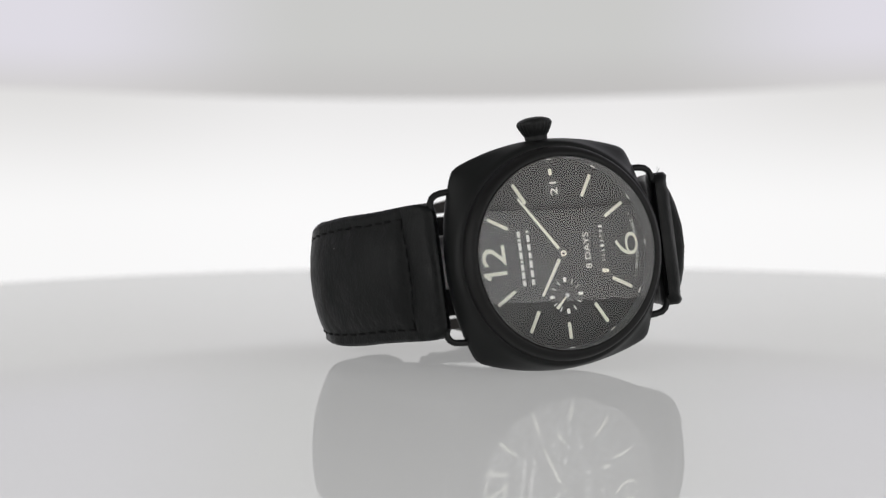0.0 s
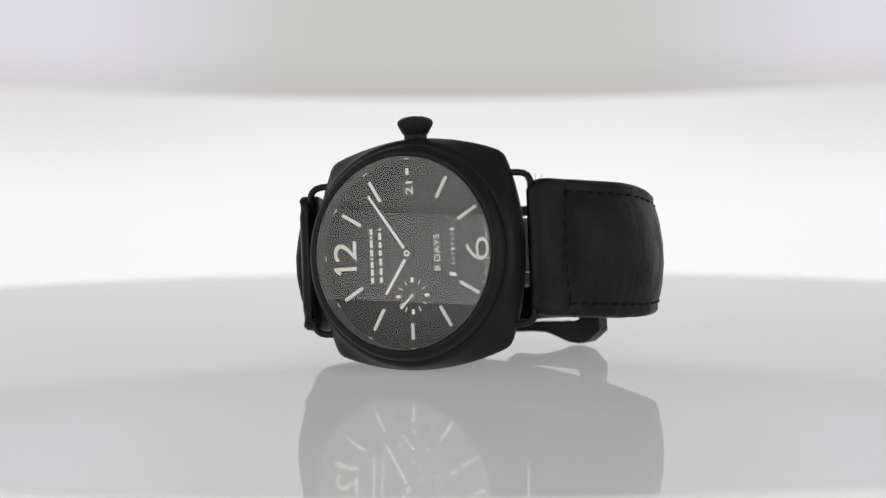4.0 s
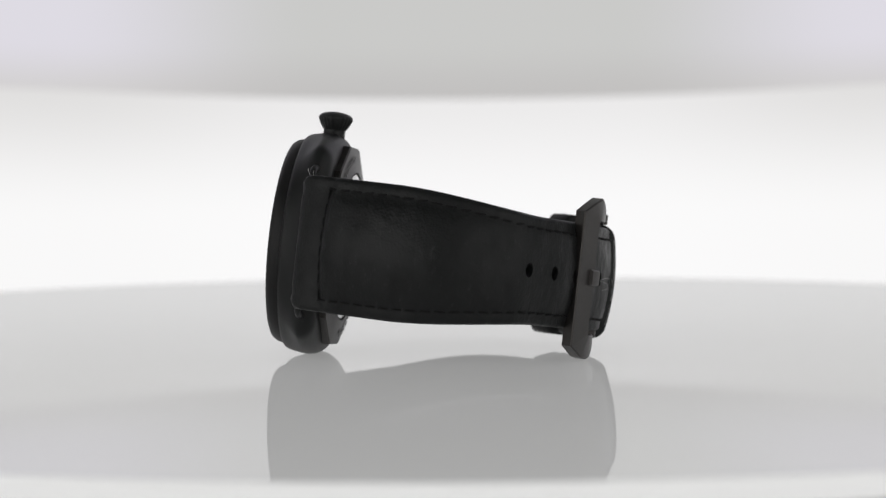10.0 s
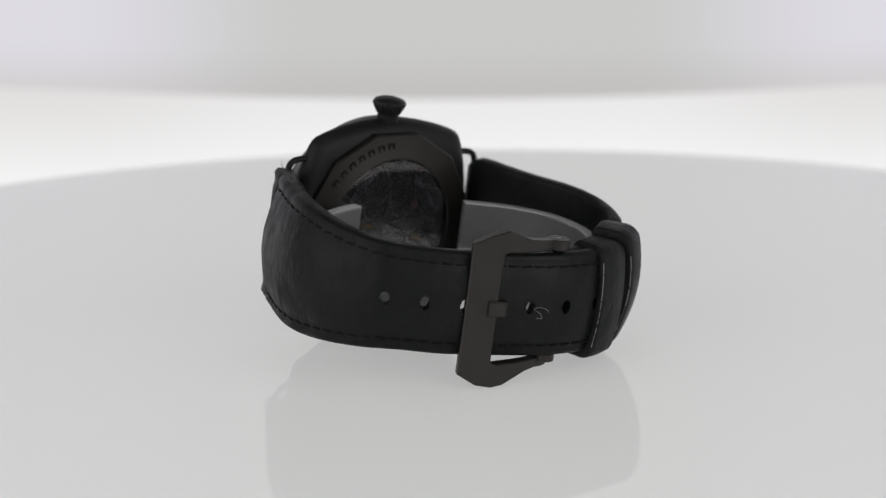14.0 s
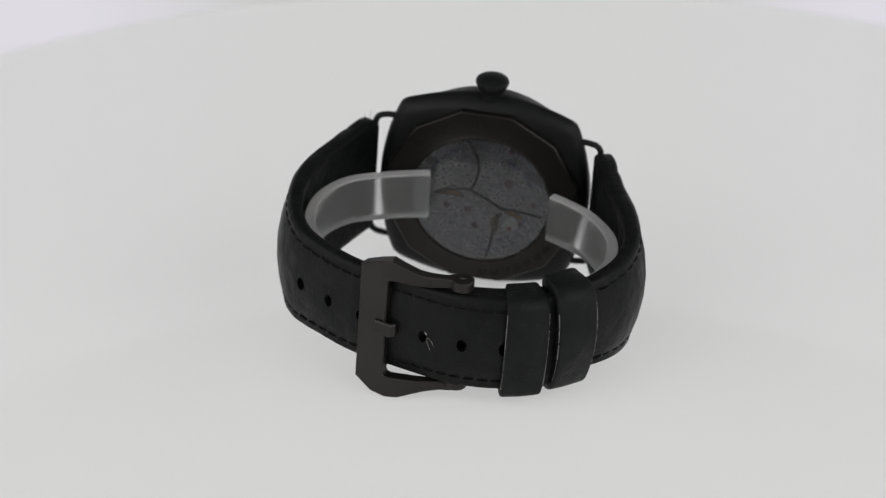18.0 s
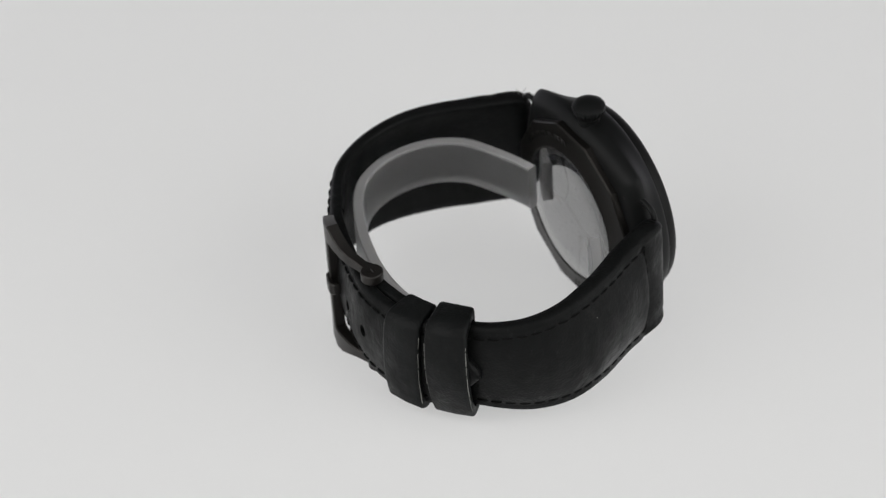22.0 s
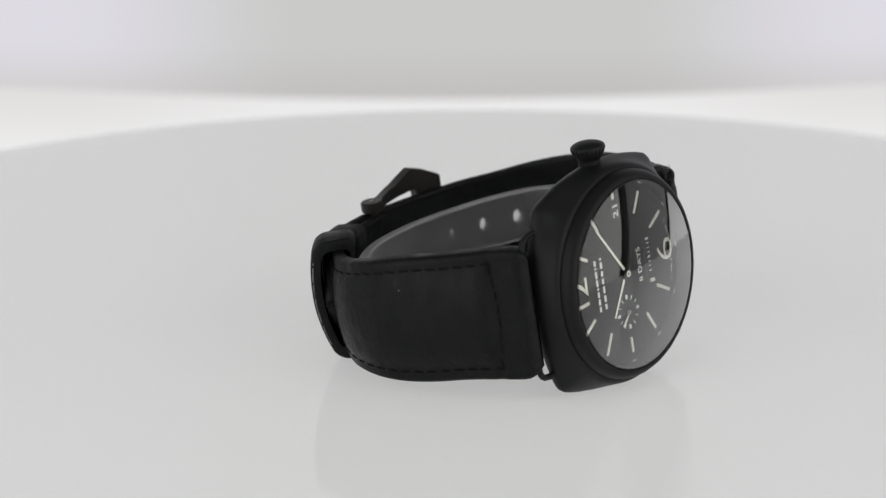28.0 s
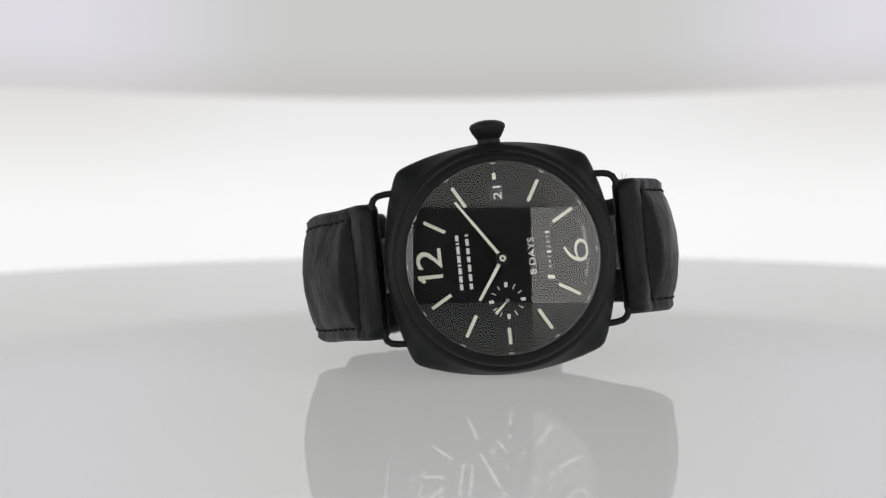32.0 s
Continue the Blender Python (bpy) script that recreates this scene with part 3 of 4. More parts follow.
def writing(name, body, size, x, z, mat, depth=0.05, y=1.54, width=None, parent=None, turn=0.0, label="", bold=0.0):
    """Words set on the dial, read from nine towards three o'clock."""
    cu = bpy.data.curves.new(name, "FONT")
    cu.body, cu.size, cu.extrude, cu.align_x, cu.align_y, cu.offset = body, 1.0, 0.0, "CENTER", "CENTER", bold
    ob = bpy.data.objects.new(name, cu)
    scene.collection.objects.link(ob)
    dg = bpy.context.evaluated_depsgraph_get()
    me = bpy.data.meshes.new_from_object(ob.evaluated_get(dg))
    bpy.data.objects.remove(ob)
    xs, ys = [p.co.x for p in me.vertices], [p.co.y for p in me.vertices]
    cx, cy, sy = (max(xs) + min(xs)) / 2, (max(ys) + min(ys)) / 2, size / (max(ys) - min(ys))
    bm = bmesh.new()
    bm.from_mesh(me)
    top = bmesh.ops.extrude_face_region(bm, geom=bm.faces[:])["geom"]
    for p in top:
        if isinstance(p, bmesh.types.BMVert):
            p.co.z += 0.001
    ca, sa = math.cos(turn), math.sin(turn)
    for p in bm.verts:
        u, w = (p.co.x - cx) * (width / (max(xs) - min(xs)) if width else sy), (p.co.y - cy) * sy
        u, w = u * ca - w * sa, u * sa + w * ca
        p.co = Vector((x - w, y if p.co.z > 0.0005 else y + depth, z + u)) * MM
    bmesh.ops.recalc_face_normals(bm, faces=bm.faces)
    bm.to_mesh(me)
    bm.free()
    me.materials.clear()
    finish(me, mat)
    return part(name, me, parent or dial, label)


one = [(-11.8, -2.6), (-11.8, -1.9), (-16.65, -1.9), (-16.65, -2.45), (-15.6, -3.45), (-15.1, -3.0), (-15.5, -2.6)]
part("numeral", mesh_of("numeral", *slab(one, 1.42, 1.6), LUME), dial, "large cream numeral 1")
writing("numeral", "2", 4.9, -14.2, 1.2, LUME, 0.16, 1.42, 3.9, bold=0.0, label="large cream numeral 2")
writing("numeral_six", "6", 4.8, 14.45, 0.1, LUME, 0.16, 1.42, 4.4, bold=-0.018, label="large cream numeral 6")
writing("dial_words", "8 DAYS", 1.25, 5.8, -0.1, PRINT_GLINT, width=7.1, label="printed words 8 DAYS")
# maker's words as plain blocks
for x, size, cells in ((-8.38, 1.3, (1.25, 1.35, 1.3, 0.5, 1.45, 1.6, 0.5, 1.25)), (-6.48, 1.3, (1.2, 1.45, 1.5, 1.2, 1.25, 1.45, 0.5))):
    z = -5.4
    gap = (10.75 - sum(cells)) / (len(cells) - 1)
    for w in cells:
        cell = [(x - size * 0.24, z + 0.06, x + size * 0.24, z + w - 0.06)]
        vv, ff = [], []
        for x0, z0, x1, z1 in cell:
            p, q = slab([(x0, z0), (x1, z0), (x1, z1), (x0, z1)], 1.54, 1.6)
            ff += [tuple(k + len(vv) for k in poly) for poly in q]
            vv += p
        part("logo_bar", mesh_of("logo_bar", vv, ff, PRINT_GLINT), dial)
        z += w + gap
# small words at the dial's foot, letter by letter on a curve
for i, ch in enumerate("L SWISS"):
    if ch != " ":
        a = radians(-22 + i * 2.6)
        writing("small_letter", ch, 0.6, 16.7 * math.cos(a), 16.7 * math.sin(a), PRINT_GLINT, 0.03, 1.56, turn=a)
for i, ch in enumerate("MADE L"):
    if ch != " ":
        a = radians(8 + i * 2.6)
        writing("small_letter", ch, 0.6, 16.7 * math.cos(a), 16.7 * math.sin(a), PRINT_GLINT, 0.03, 1.56, turn=a)
# date window
v, f = rings([[(x, y, z) for x, z in ((-1.25, 11.3), (1.55, 11.3), (1.55, 14.2), (-1.25, 14.2))] for y in (1.62, 1.52)])
part("date_window", mesh_of("date_window", v, f, WINDOW), dial, "dark recessed date window")
writing("date_number", "21", 1.55, 0.3, 12.75, PRINT_GLINT, 0.03, 1.49, 2.6, bold=0.004, label="white date 21")
# power reserve scale
for i in range(9):
    z, w, t = 4.2 - i * 0.95, 0.75, 0.16
    if i in (0, 4):
        t, w = 0.42, 0.85
    if i < 8:
        o = [(9.2 - w / 2, z - t / 2), (9.2 + w / 2, z - t / 2), (9.2 + w / 2, z + t / 2), (9.2 - w / 2, z + t / 2)]
        part("reserve_tick", mesh_of("reserve_tick", *slab(o, 1.53, 1.6), PRINT_GLINT), dial)
v, f = rings([[(x, y, z) for x, z in ((7.35, -4.3), (8.1, -4.3), (8.1, 4.2), (7.35, 4.2))] for y in (1.62, 1.55)])
part("reserve_slot", mesh_of("reserve_slot", v, f, DARK), dial, "dark slot of the power reserve")
part("reserve_pointer", mesh_of("reserve_pointer", *slab([(8.5, -4.05), (9.85, -4.25), (9.85, -4.95), (8.5, -4.8)], 1.3, 1.5), HAND), dial, "cream power reserve pointer")
# small seconds at nine
for i in range(12):
    a = radians(30 * i)
    if i % 3 == 0:
        o = bar_outline(0.2 + 2.75 * math.cos(a), -8.25 + 2.75 * math.sin(a), 0.2 + 3.45 * math.cos(a), -8.25 + 3.45 * math.sin(a), 0.62)
    else:
        o = bar_outline(0.2 + 2.5 * math.cos(a), -8.25 + 2.5 * math.sin(a), 0.2 + 3.4 * math.cos(a), -8.25 + 3.4 * math.sin(a), 0.15)
    part("seconds_tick", mesh_of("seconds_tick", *slab(o, 1.5, 1.6), PRINT_GLINT), dial)
part("seconds_hand", mesh_of("seconds_hand", *slab(bar_outline(0.2, -8.25, -2.2, -10.5, 0.16, 0.62), 1.15, 1.3), HAND), watch, "small cream seconds hand")
part("seconds_pin", mesh_of("seconds_pin", *lathe([(0.05, 1.05), (0.32, 1.05), (0.38, 1.15), (0.38, 1.6)], 24, at=(0.2, -8.25)), STEEL), watch)

# hands
mx, mz, hx, hz = -8.2, 11.75, -5.2, -7.75
for name, x, z, w, y, lab in (("hour_hand", hx, hz, 0.85, 0.75, "cream hour hand"), ("minute_hand", mx, mz, 0.75, 0.35, "long cream minute hand")):
    d = Vector((x, z)).normalized()
    hand = part(name, mesh_of(name, *slab(bar_outline(-1.4 * d.x, -1.4 * d.y, x, z, w, w * 0.8), y + 0.04, y + 0.22, 0.03), BEZEL), watch, lab)
    part("lume", mesh_of("lume", *slab(bar_outline(1.3 * d.x, 1.3 * d.y, x * 0.985, z * 0.985, w * 0.8, w * 0.62), y, y + 0.08), HAND), hand, "cream lume strip")
pinion = part("hand_pinion", mesh_of("hand_pinion", *lathe([(0.05, 0.08), (0.85, 0.08), (1.15, 0.14), (1.3, 0.26), (1.3, 0.9), (0.6, 1.0), (0.6, 1.5)], 40), BEZEL), watch, "black round hand pinion")
part("pinion_ring", mesh_of("pinion_ring", *lathe([(0.28, 0.1), (0.28, -0.04), (0.58, -0.04), (0.62, 0.0), (0.62, 0.1)], 32), HAND), pinion, "pale ring on the pinion")

# ---- the strap ----
LONG = Path([(23.9, 5.2), (26.4, 9.0), (30.15, 16.2), (33.65, 24.7), (35.2, 33), (34.3, 41.2), (30.6, 48.5), (24.0, 53.6), (18, 57.0), (12.5, 58.9), (6, 60.8), (0, 62.3), (-6, 63.1),
             (-13, 62.4), (-20, 59.9), (-26.1, 55.7), (-30.3, 51.8)], (0, 32))
SHORT = Path([(-23.9, 5.2), (-25.7, 9.7), (-28.9, 17), (-32.9, 25.6), (-35.3, 34.5), (-34.4, 42.2), (-31, 48.2), (-26, 53.1), (-19.5, 56.8), (-13, 59.2), (-7, 60.3), (-3.2, 60.5)], (0, 32))
droop = lambda y: -0.016 * y - 0.05 * math.sin(math.pi * max(0.0, min(1.0, y / 60)))


def half_width(path, s):
    k = max(0.0, min(1.0, (s - 22) / 34))
    w = 13.3 - 2.7 * k * k * (3 - 2 * k)
    if s < 3:
        w -= 2.0 * (1 - max(0.0, s) / 3) ** 2
    if path is SHORT:
        w -= 0.35 * max(0.0, min(1.0, (s - 6) / 10))
    if path is LONG:
        left = max(0.0, path.length - s)
        if left < 9:
            w *= max(0.03, left / 9) ** 0.75
    return w


def thickness(path, s):
    k = max(0.0, min(1.0, (s - 10) / 40))
    t = 4.3 - 1.7 * k - 0.9 * (1 - min(1.0, s / 8)) ** 2
    if s < 2.2:
        t *= math.sqrt(max(0.02, 1 - ((2.2 - s) / 2.2) ** 2))
    return t


COLS = (-1.0, -0.985, -0.94, -0.87, -0.83, -0.79, -0.70, -0.5, -0.155, 0.155, 0.5, 0.70, 0.79, 0.83, 0.87, 0.94, 0.985, 1.0)


def seam(v):
    """Where the cross seam runs: it bows towards the lugs in the middle."""
    return 7.0 + 1.4 * v * v


def face_off(path, s, v):
    """How far the strap's outer face stands off its middle: rounded edges, a stitched channel and a padded field."""
    t = thickness(path, s) / 2
    a = abs(v)
    pad = max(0.0, min(1.0, (s - seam(v) - 0.2) / 2.5)) * (1.5 * max(0.0, 1 - max(0, (s - 16)) / 36))
    o = t
    if a > 0.94:
        o = t - 0.75 * ((a - 0.94) / 0.06) ** 2
    if 0.78 < a < 0.88:
        o -= 0.22
    if a < 0.78:
        o += pad * (1 - (a / 0.78) ** 2)
    if s < 10.5:
        o += 0.2 * math.sin(math.pi * min(1.0, max(0.0, s - 0.3) / 6.0)) - 0.55 * math.exp(-((s - seam(v)) / 0.8) ** 2) * (1 - 0.5 * a ** 4)
    return o


def place(path, s, v, off):
    curl = 1.25 * max(0.0, min(1.0, (s - 4) / 10))
    x, y = path.at(s, off + curl * (0.35 - v * v))
    return (x, y, v * half_width(path, s) + droop(y))


def strap_mesh(path, holes):
    st = set(np.arange(0, path.length, 1.25)) | {0.3, 0.8, 1.6, 6.9, 7.4, 8.0, 9.0, path.length} | ({path.length - k for k in (0.15, 0.5, 1, 2, 3, 4)} if path is LONG else set())
    st = [s for s in st if all(abs(s - h) > 1.75 for h in holes)] + [h + k for h in holes for k in (-1.3, 1.3)]
    st = sorted(round(float(s), 4) for s in st)
    st = [s for i, s in enumerate(st) if i == 0 or s - st[i - 1] > 0.1]
    n = len(COLS)
    verts, faces = [], []
    for s in st:
        t = thickness(path, s) / 2
        verts += [place(path, s, v, face_off(path, s, v)) for v in COLS]
        verts += [place(path, s, v, -t + (0.5 * ((abs(v) - 0.94) / 0.06) ** 2 if abs(v) > 0.94 else 0)) for v in reversed(COLS)]
    m = 2 * n
    centre = COLS.index(-0.155)
    for j in range(len(st) - 1):
        hole = next((h for h in holes if abs((st[j] + st[j + 1]) / 2 - h) < 0.05), None)
        for i in range(m):
            k = (i + 1) % m
            if hole is not None and i in (centre, m - 2 - centre):
                continue
            faces.append((j * m + i, j * m + k, (j + 1) * m + k, (j + 1) * m + i))
        if hole is not None:
            ell = [(hole + 1.0 * math.cos(a), 1.5 * math.sin(a) / half_width(path, hole)) for a in [radians(-135 + 45 * q) for q in range(8)]]
            hs = (st[j], st[j + 1])
            sq = [(hs[0], -0.155), (hole, -0.155), (hs[1], -0.155), (hs[1], 0), (hs[1], 0.155), (hole, 0.155), (hs[0], 0.155), (hs[0], 0)]
            base = len(verts)
            t = thickness(path, hole) / 2
            for ring_ in (sq, ell):
                verts += [place(path, s, v, face_off(path, s, v)) for s, v in ring_]
            for ring_ in (ell, sq):
                verts += [place(path, s, v, -t) for s, v in ring_]
            # match the square's start to the ellipse's
            for lv in range(3):
                for q in range(8):
                    r_ = (q + 1) % 8
                    faces.append((base + lv * 8 + q, base + lv * 8 + r_, base + lv * 8 + 8 + r_, base + lv * 8 + 8 + q))
    faces += [tuple(range(m)), tuple((len(st) - 1) * m + i for i in range(m))]
    return verts, faces


hole_at = [LONG.find(29.1, 51.3), LONG.find(23.0, 56.1)]
step = hole_at[1] - hole_at[0]
holes = [hole_at[0], hole_at[1], hole_at[1] + step, LONG.find(2.1, 62.3), LONG.find(-5.7, 63.9), LONG.find(-13.7, 63.1)]
long_mesh = mesh_of("long_strap", *strap_mesh(LONG, holes), LEATHER, angle=60)
bm = bmesh.new()
bm.from_mesh(long_mesh)
bmesh.ops.remove_doubles(bm, verts=bm.verts, dist=0.00001)
bm.to_mesh(long_mesh)
bm.free()
strap_long = part("long_strap", long_mesh, watch, "black padded leather strap end with punched holes")
strap_short = part("short_strap", mesh_of("short_strap", *strap_mesh(SHORT, []), LEATHER, angle=60), watch, "black padded leather strap end")

# stitches
v, f = tube([(-1.0, 0, -0.05), (-0.85, 0, 0.14), (-0.3, 0, 0.24), (0.3, 0, 0.24), (0.85, 0, 0.14), (1.0, 0, -0.05)], 0.23, 6)
stitch = mesh_of("stitch", v, f, THREAD, angle=60)


def sew(path, parent, s, v, across=False):
    p = Vector(place(path, s, v, face_off(path, s, v) - 0.17))
    a = path.angle(s)
    t = Vector((math.cos(a), math.sin(a), 0))
    nn = Vector((path.at(s, 1.0)[0] - path.at(s)[0], path.at(s, 1.0)[1] - path.at(s)[1], 0)).normalized()
    d = Vector((0, 0, 1)) if across else t
    d = (d + random.uniform(-0.10, 0.10) * (t if across else Vector((0, 0, 1)))).normalized()
    w = nn.cross(d).normalized()
    ob = part("stitch", stitch, parent)
    ob.matrix_basis = Matrix.Translation(p * MM) @ Matrix((d, w, nn)).transposed().to_4x4()


for path, parent, end in ((LONG, strap_long, LONG.length - 10), (SHORT, strap_short, SHORT.length - 12)):
    for sgn in (-1, 1):
        s = 8.6
        while s < end:
            sew(path, parent, s, sgn * (half_width(path, s) - 2.4) / half_width(path, s))
            s += 2.75
    for k in range(8):
        sew(path, parent, seam((-9.4 + k * 2.69) / 13.0) + 0.05, (-9.4 + k * 2.69) / 13.0, True)

# keepers
def keeper(path, s0, s1, lo, hi, hw, slant, lift, bow, tilt):
    loops = []
    base = [(lo, -hw), (hi, -hw), (hi, hw), (lo, hw)]
    def ring_at(s, grow):
        out = []
        sec = []
        for ci, (cn, cz) in enumerate(base):
            cn, cz = (min(cn, 1.2), cz * (hw - 1.3) / hw) if grow == 0 else (cn, cz)
            inx, inz = (cn + 1.5 if ci in (0, 3) else cn - 1.5), (cz + 1.5 if cz < 0 else cz - 1.5)
            for q in range(6):
                a = radians((180, 270, 0, 90)[ci] + 18 * q)
                sec.append((inx + (1.5 + grow) * math.cos(a), inz + (1.5 + grow) * math.sin(a)))
            if ci in (1, 3):
                n0 = sec[-1][0]
                sec += [(n0, (1 if ci == 3 else -1) * (hw - 1.5) * (1 - k / 5)) for k in range(1, 10)]
        for nn, zz in sec:
            x, y = path.at(s + slant * zz, nn + tilt * zz + bow * (0.35 - (zz / hw) ** 2))
            out.append((x, y, zz + droop(y) + lift))
        return out
    for s, g in ((s0, 0.15), (s0 + 0.25, 0.75), (s0 + 0.6, 0.9), ((s0 + s1) / 2, 0.95), (s1 - 0.6, 0.9), (s1 - 0.25, 0.75), (s1, 0.15)):
        loops.append(ring_at(s, g))
    for s in (s1 - 0.1, s0 + 0.1):
        loops.append(ring_at(s, 0.0))
    return rings(loops, closed=True)


k1a, k1b, k2a, k2b = LONG.find(-13.6, 62.3), LONG.find(-21.1, 59.4), LONG.find(-22.6, 58.7), LONG.find(-29.4, 54)
for a, b, sl, hi, hw, lift, bow, tilt in ((k1a, k1b, 0.012, 2.0, 10.9, -0.5, 1.25, 0.0), (k2a, k2b, -0.02, 2.3, 11.7, 0.1, 2.2, 0.06)):
    kp = part("keeper", mesh_of("keeper", *keeper(LONG, a, b, -4.7, hi, hw, sl, lift, bow, tilt), KEEPER, angle=50), watch, "black leather strap keeper with worn pale edges")

    for s in (a + 0.12, b - 0.12):
        z0 = -8.8
        while z0 < 8.4:
            z1 = min(8.8, z0 + random.uniform(0.7, 4.2))
            pts = [(*LONG.at(s + sl * z + random.uniform(-0.05, 0.05), hi + 0.47 + tilt * z + bow * (0.35 - (z / hw) ** 2)), z + droop(60) + lift) for z in np.linspace(z0, z1, 2 + int(2 * (z1 - z0)))]
            part("worn_edge", mesh_of("worn_edge", *tube(pts, random.uniform(0.05, 0.14), 5), EDGE, angle=80), kp, "pale worn keeper edge")
            z0 = z1 + random.uniform(0.05, 1.3) * random.random()

# buckle: an open frame with chamfered corners, arms ending in round knuckles on a spring bar
BUCKLE = Path([(19.0, 57.4), (17.0, 58.6), (12.5, 61.0), (8.8, 62.1), (3, 62.3), (-1, 61.5), (-3.7, 60.7), (-6.5, 60.0)], (0, 32))
b_s = lambda u: float(np.interp(-u, -BUCKLE.p[:, 0], BUCKLE.s))
half = [((-5.3, 13.0), (-5.3, 11.2), 0.5), ((-4.6, 13.2), (-4.6, 11.2), 1.1), ((-3.2, 13.2), (-3.2, 11.2), 1.25), ((-1.5, 13.2), (-1.5, 11.2), 0.95), ((1.5, 13.6), (1.5, 11.2), 1.0), ((3.9, 14.5), (3.9, 11.3), 1.15), ((6.8, 15.9), (7.0, 11.4), 1.2),
        ((9.3, 16.9), (8.6, 11.5), 1.2), ((12.2, 15.9), (9.6, 11.3), 1.2), ((15.6, 13.9), (9.9, 10.7), 1.15), ((15.6, 6.8), (9.9, 5.2), 1.15)]
low = half
half = [((u, z - 0.9 * max(0.0, min(1.0, (u - 1.5) / 4))), i, t) for (u, z), i, t in half]
ringp = half + [((15.6, 0), (9.9, 0), 1.15)] + [((o[0], -min(o[1], 16.3)), (i[0], -i[1]), t) for o, i, t in reversed(low)]
loops = []
for o, i, t in ringp:
    sec = []
    for (u, z), off, k in ((o, -t, 0), (o, t - 0.25, 0), (o, t, 0.25), (i, t, -0.25), (i, t - 0.25, 0), (i, -t, 0)):
        q = Vector(o) - Vector(i)
        q.normalize()
        u2, z2 = u - q.x * k, z - q.y * k
        x, y = BUCKLE.at(b_s(u2), off)
        sec.append((x, y, z2 + droop(60)))
    loops.append(sec)
buckle = part("buckle", mesh_of("buckle", *rings(loops), PVD, angle=30), watch, "brownish black angular steel buckle")
for sgn in (-1, 1):
    h0, h1 = ((11.1, 13.22) if sgn > 0 else (-12.1, -10.4))
    h0, h1 = h0 + droop(60), h1 + droop(60)
    prof = [(0.05, h0), (2.15, h0), (2.3, h0 + 0.15), (2.3, h1 - 0.2), (2.1, h1), (0.9, h1), (0.87, h1 - 0.12), (0.75, h1 - 0.12), (0.7, h1 + 0.02), (0.05, h1 + 0.02)]
    part("knuckle", mesh_of("knuckle", *lathe(prof, 32, "z", (-4.5, 61.0)), PVD, angle=30), buckle)
    sl = [[(-4.5 + x, 61.0 + y, (h1 + 0.03 if sgn > 0 else h0 - 0.03) + dz) for x, y in ((-0.55, -0.12), (0.55, -0.12), (0.55, 0.12), (-0.55, 0.12))] for dz in (-0.06, 0.05)]
    part("screw_slot", mesh_of("screw_slot", *rings(sl), STEEL), buckle, "worn screw slot")
part("spring_bar", mesh_of("spring_bar", *lathe([(0.9, -12.2), (0.9, 10.3)], 16, "z", (-4.5, 61.0)), PVD), buckle)
tong = [(7.6, 61.4), (8.0, 62.9), (9.0, 63.5), (10.6, 63.1), (12.2, 62.4)]
loops = [[(x, y + dy, z - 0.9) for dy, z in ((-0.5, -w), (0.25, -w), (0.5, -w + 0.3), (0.5, w - 0.3), (0.25, w), (-0.5, w))] for (x, y), w in zip(tong, (1.3, 1.4, 1.5, 1.6, 1.5))]
part("tongue", mesh_of("tongue", *rings(loops), PVD, angle=30), buckle, "brownish black buckle tongue")

# loose fibres
def fibre(pts, r, parent):
    part("loose_fibre", mesh_of("loose_fibre", *tube(pts, r, 5), FLUFF, angle=80), parent, "pale loose fibre")


fibre([(1.6, 63.6, -1.2), (0.8, 64.8, -0.6), (0.1, 65.6, -0.8), (-0.3, 66.0, -1.4)], 0.03, strap_long)
fibre([(1.6, 63.6, -1.4), (0.9, 65.2, -1.9), (0.5, 65.1, -2.9), (1.0, 64.0, -3.2)], 0.03, strap_long)
fibre([(25.0, 6.4, 12.6), (25.4, 6.0, 13.4), (25.3, 5.6, 14.3)], 0.05, strap_long)
fibre([(25.2, 7.0, 12.6), (26.0, 6.9, 13.3), (26.5, 7.0, 14.0)], 0.05, strap_long)

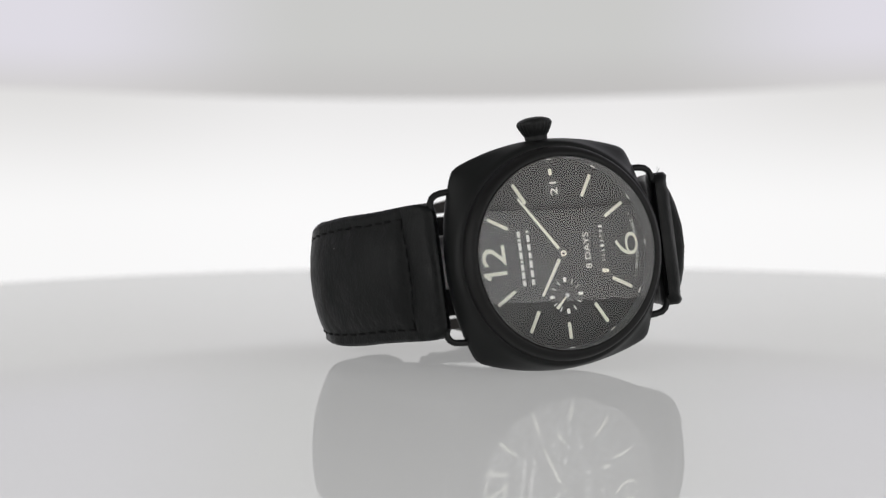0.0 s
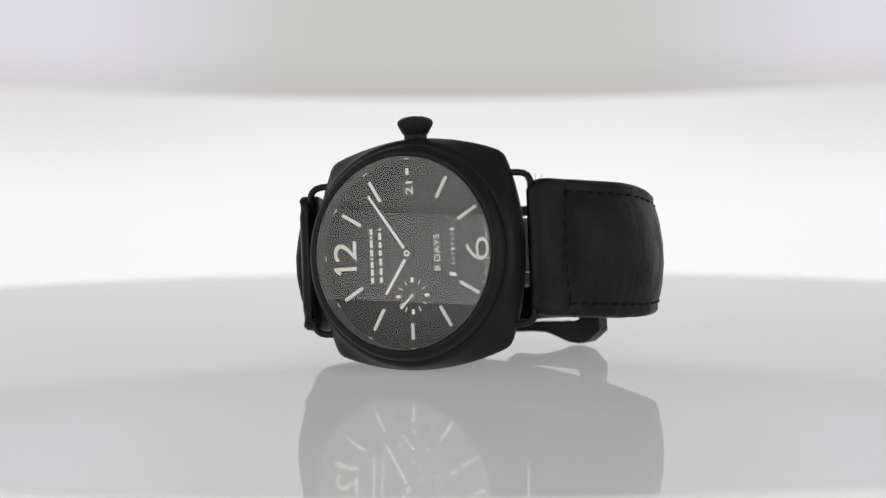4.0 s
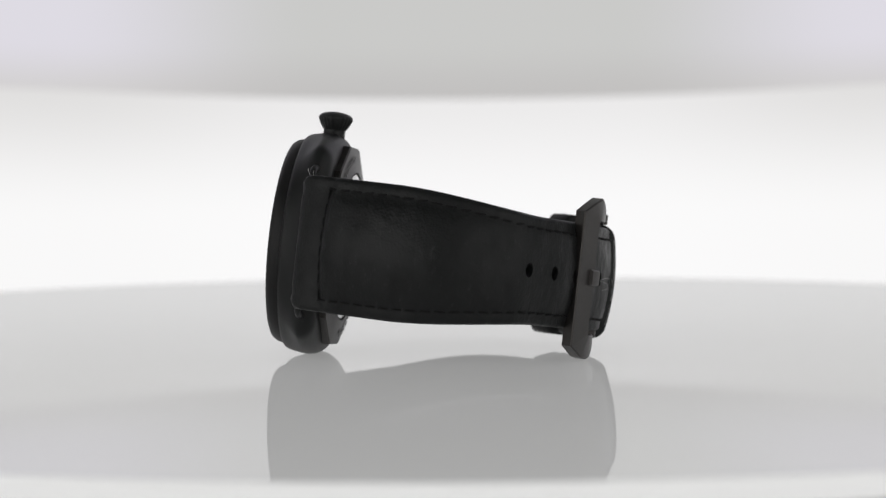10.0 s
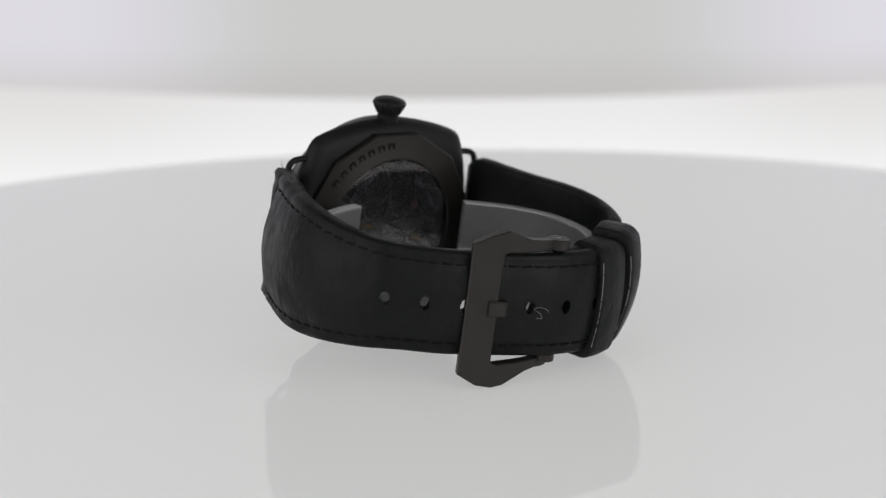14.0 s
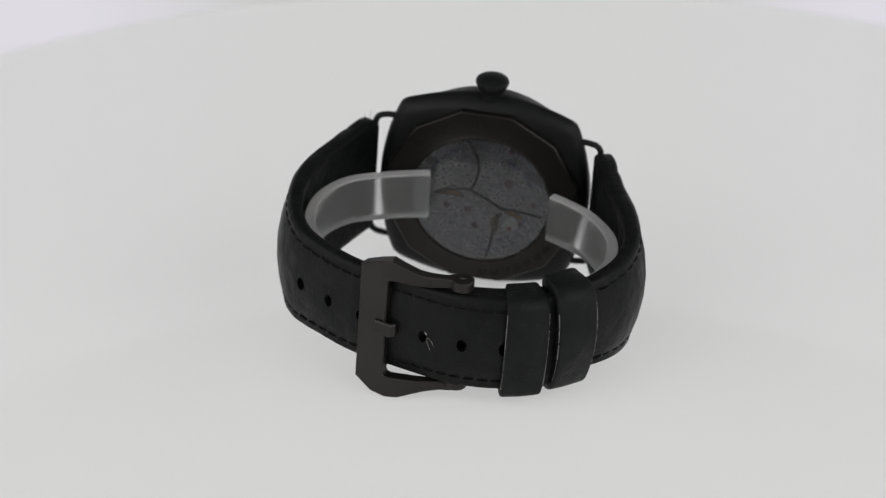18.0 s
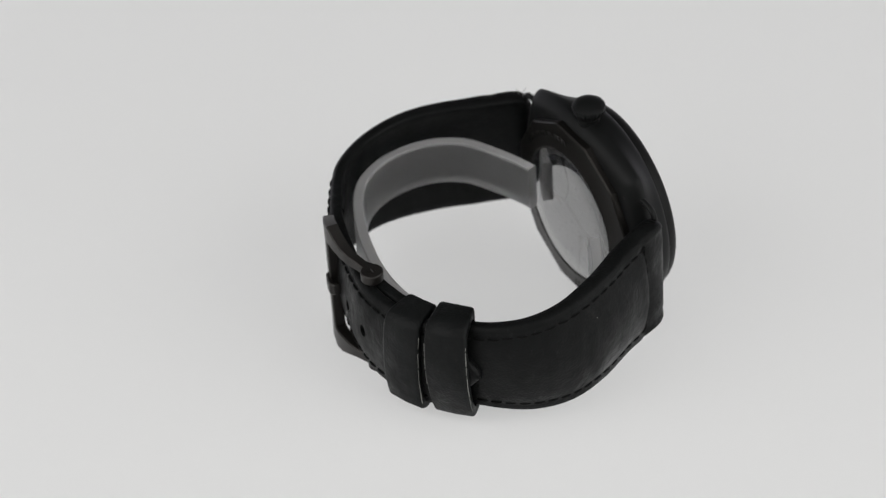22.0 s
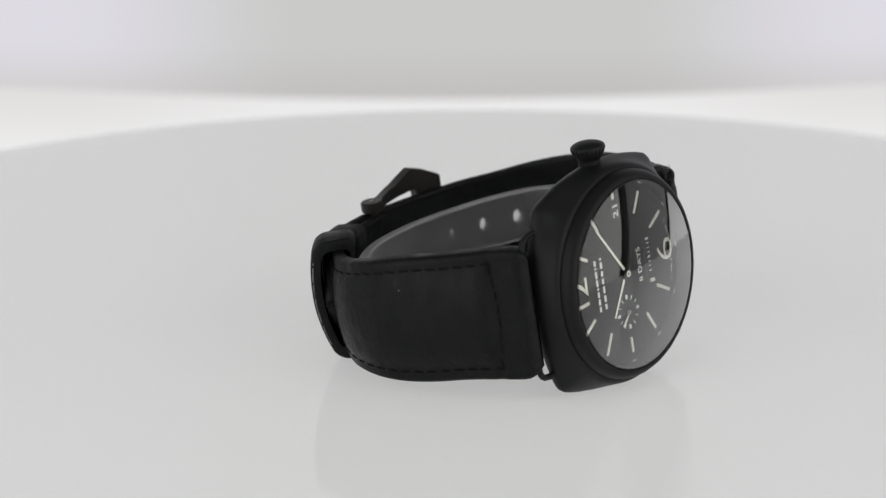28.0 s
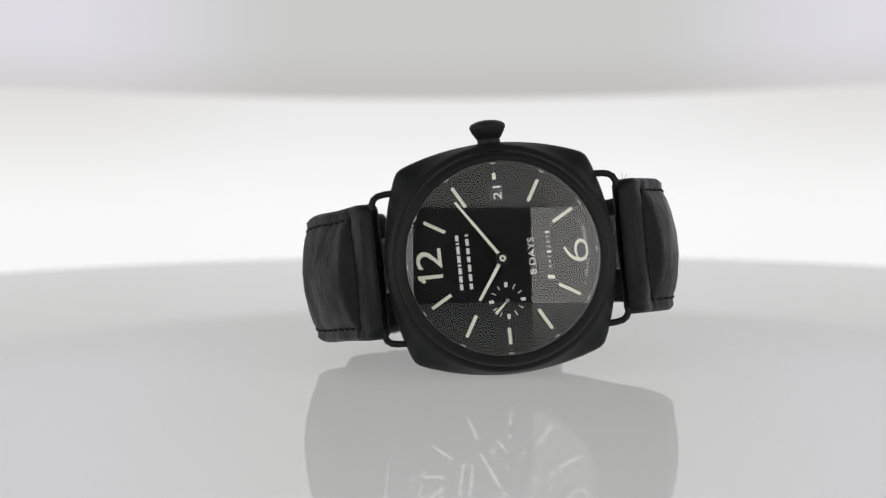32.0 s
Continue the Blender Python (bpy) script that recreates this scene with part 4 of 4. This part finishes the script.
# ---- the clear plastic cuff inside the strap ----
CUFF = surface("frosted_clear_plastic", (0.76, 0.76, 0.765), 0.32, vary=0.03, coarse=60, bump=0.0)
cb = CUFF.node_tree.nodes["Principled BSDF"]
cb.inputs["Transmission Weight"].default_value, cb.inputs["IOR"].default_value = 0.93, 1.18
CUFFEDGE = surface("matt_plastic_edge", (0.5, 0.495, 0.495), 0.5, vary=0.05, coarse=200, bump=0.1)
CUFFEDGE.node_tree.nodes["Principled BSDF"].inputs["Transmission Weight"].default_value = 0.5
cuff_path = Path([(10.6, 13.6), (14, 14.6), (19, 16.6), (26.6, 20.7), (31.0, 28), (31.3, 37), (27.4, 45.0), (18.9, 50.7), (8, 54.6), (-2, 56.2), (-12, 55.2), (-21, 51), (-27.6, 44.6), (-30.6, 36.5),
                  (-29.8, 28), (-24.5, 20.8), (-19, 17.2), (-15.6, 15.6)], (0, 34))
loops = []
for s in np.linspace(0, cuff_path.length, 90):
    sec = []
    for off, z in ((-0.9, -4.0), (0.9, -4.0), (1.15, -3.7), (1.15, 6.3), (0.9, 6.6), (-0.9, 6.6), (-1.15, 6.3), (-1.15, -3.7)):
        x, y = cuff_path.at(s, off)
        sec.append((x, y, z + droop(y)))
    loops.append(sec)
cuff_mesh = mesh_of("watch_cuff", *rings(loops), CUFF, angle=40)
cuff_mesh.materials.append(CUFFEDGE)
for poly in cuff_mesh.polygons:
    poly.material_index = 1 if abs(poly.normal.z) > 0.4 else 0
cuff = tagged(new("watch_cuff", cuff_mesh), "clear plastic C-shaped cuff holding the strap open", "cuff")


# ---- what moves ----
def lying(turn):
    """The watch on its side on the turntable, the turntable turned by so many degrees."""
    return pose(0, 0, 0, 0, 0, -turn) @ pose(0.02124, 0.03024, HP + 0.00638, -6.15, -4.99, 140.68)


def motions():
    for thing in (watch, cuff):
        walk(thing, [(t, lying(a)) for t, a in TURN])
    walk(turntable, [(t, pose(0, 0, 0, 0, 0, -a)) for t, a in TURN])
    for thing in (backdrop, rig):
        walk(thing, [(t, arm_at(e)) for t, e in SWING])


motions()
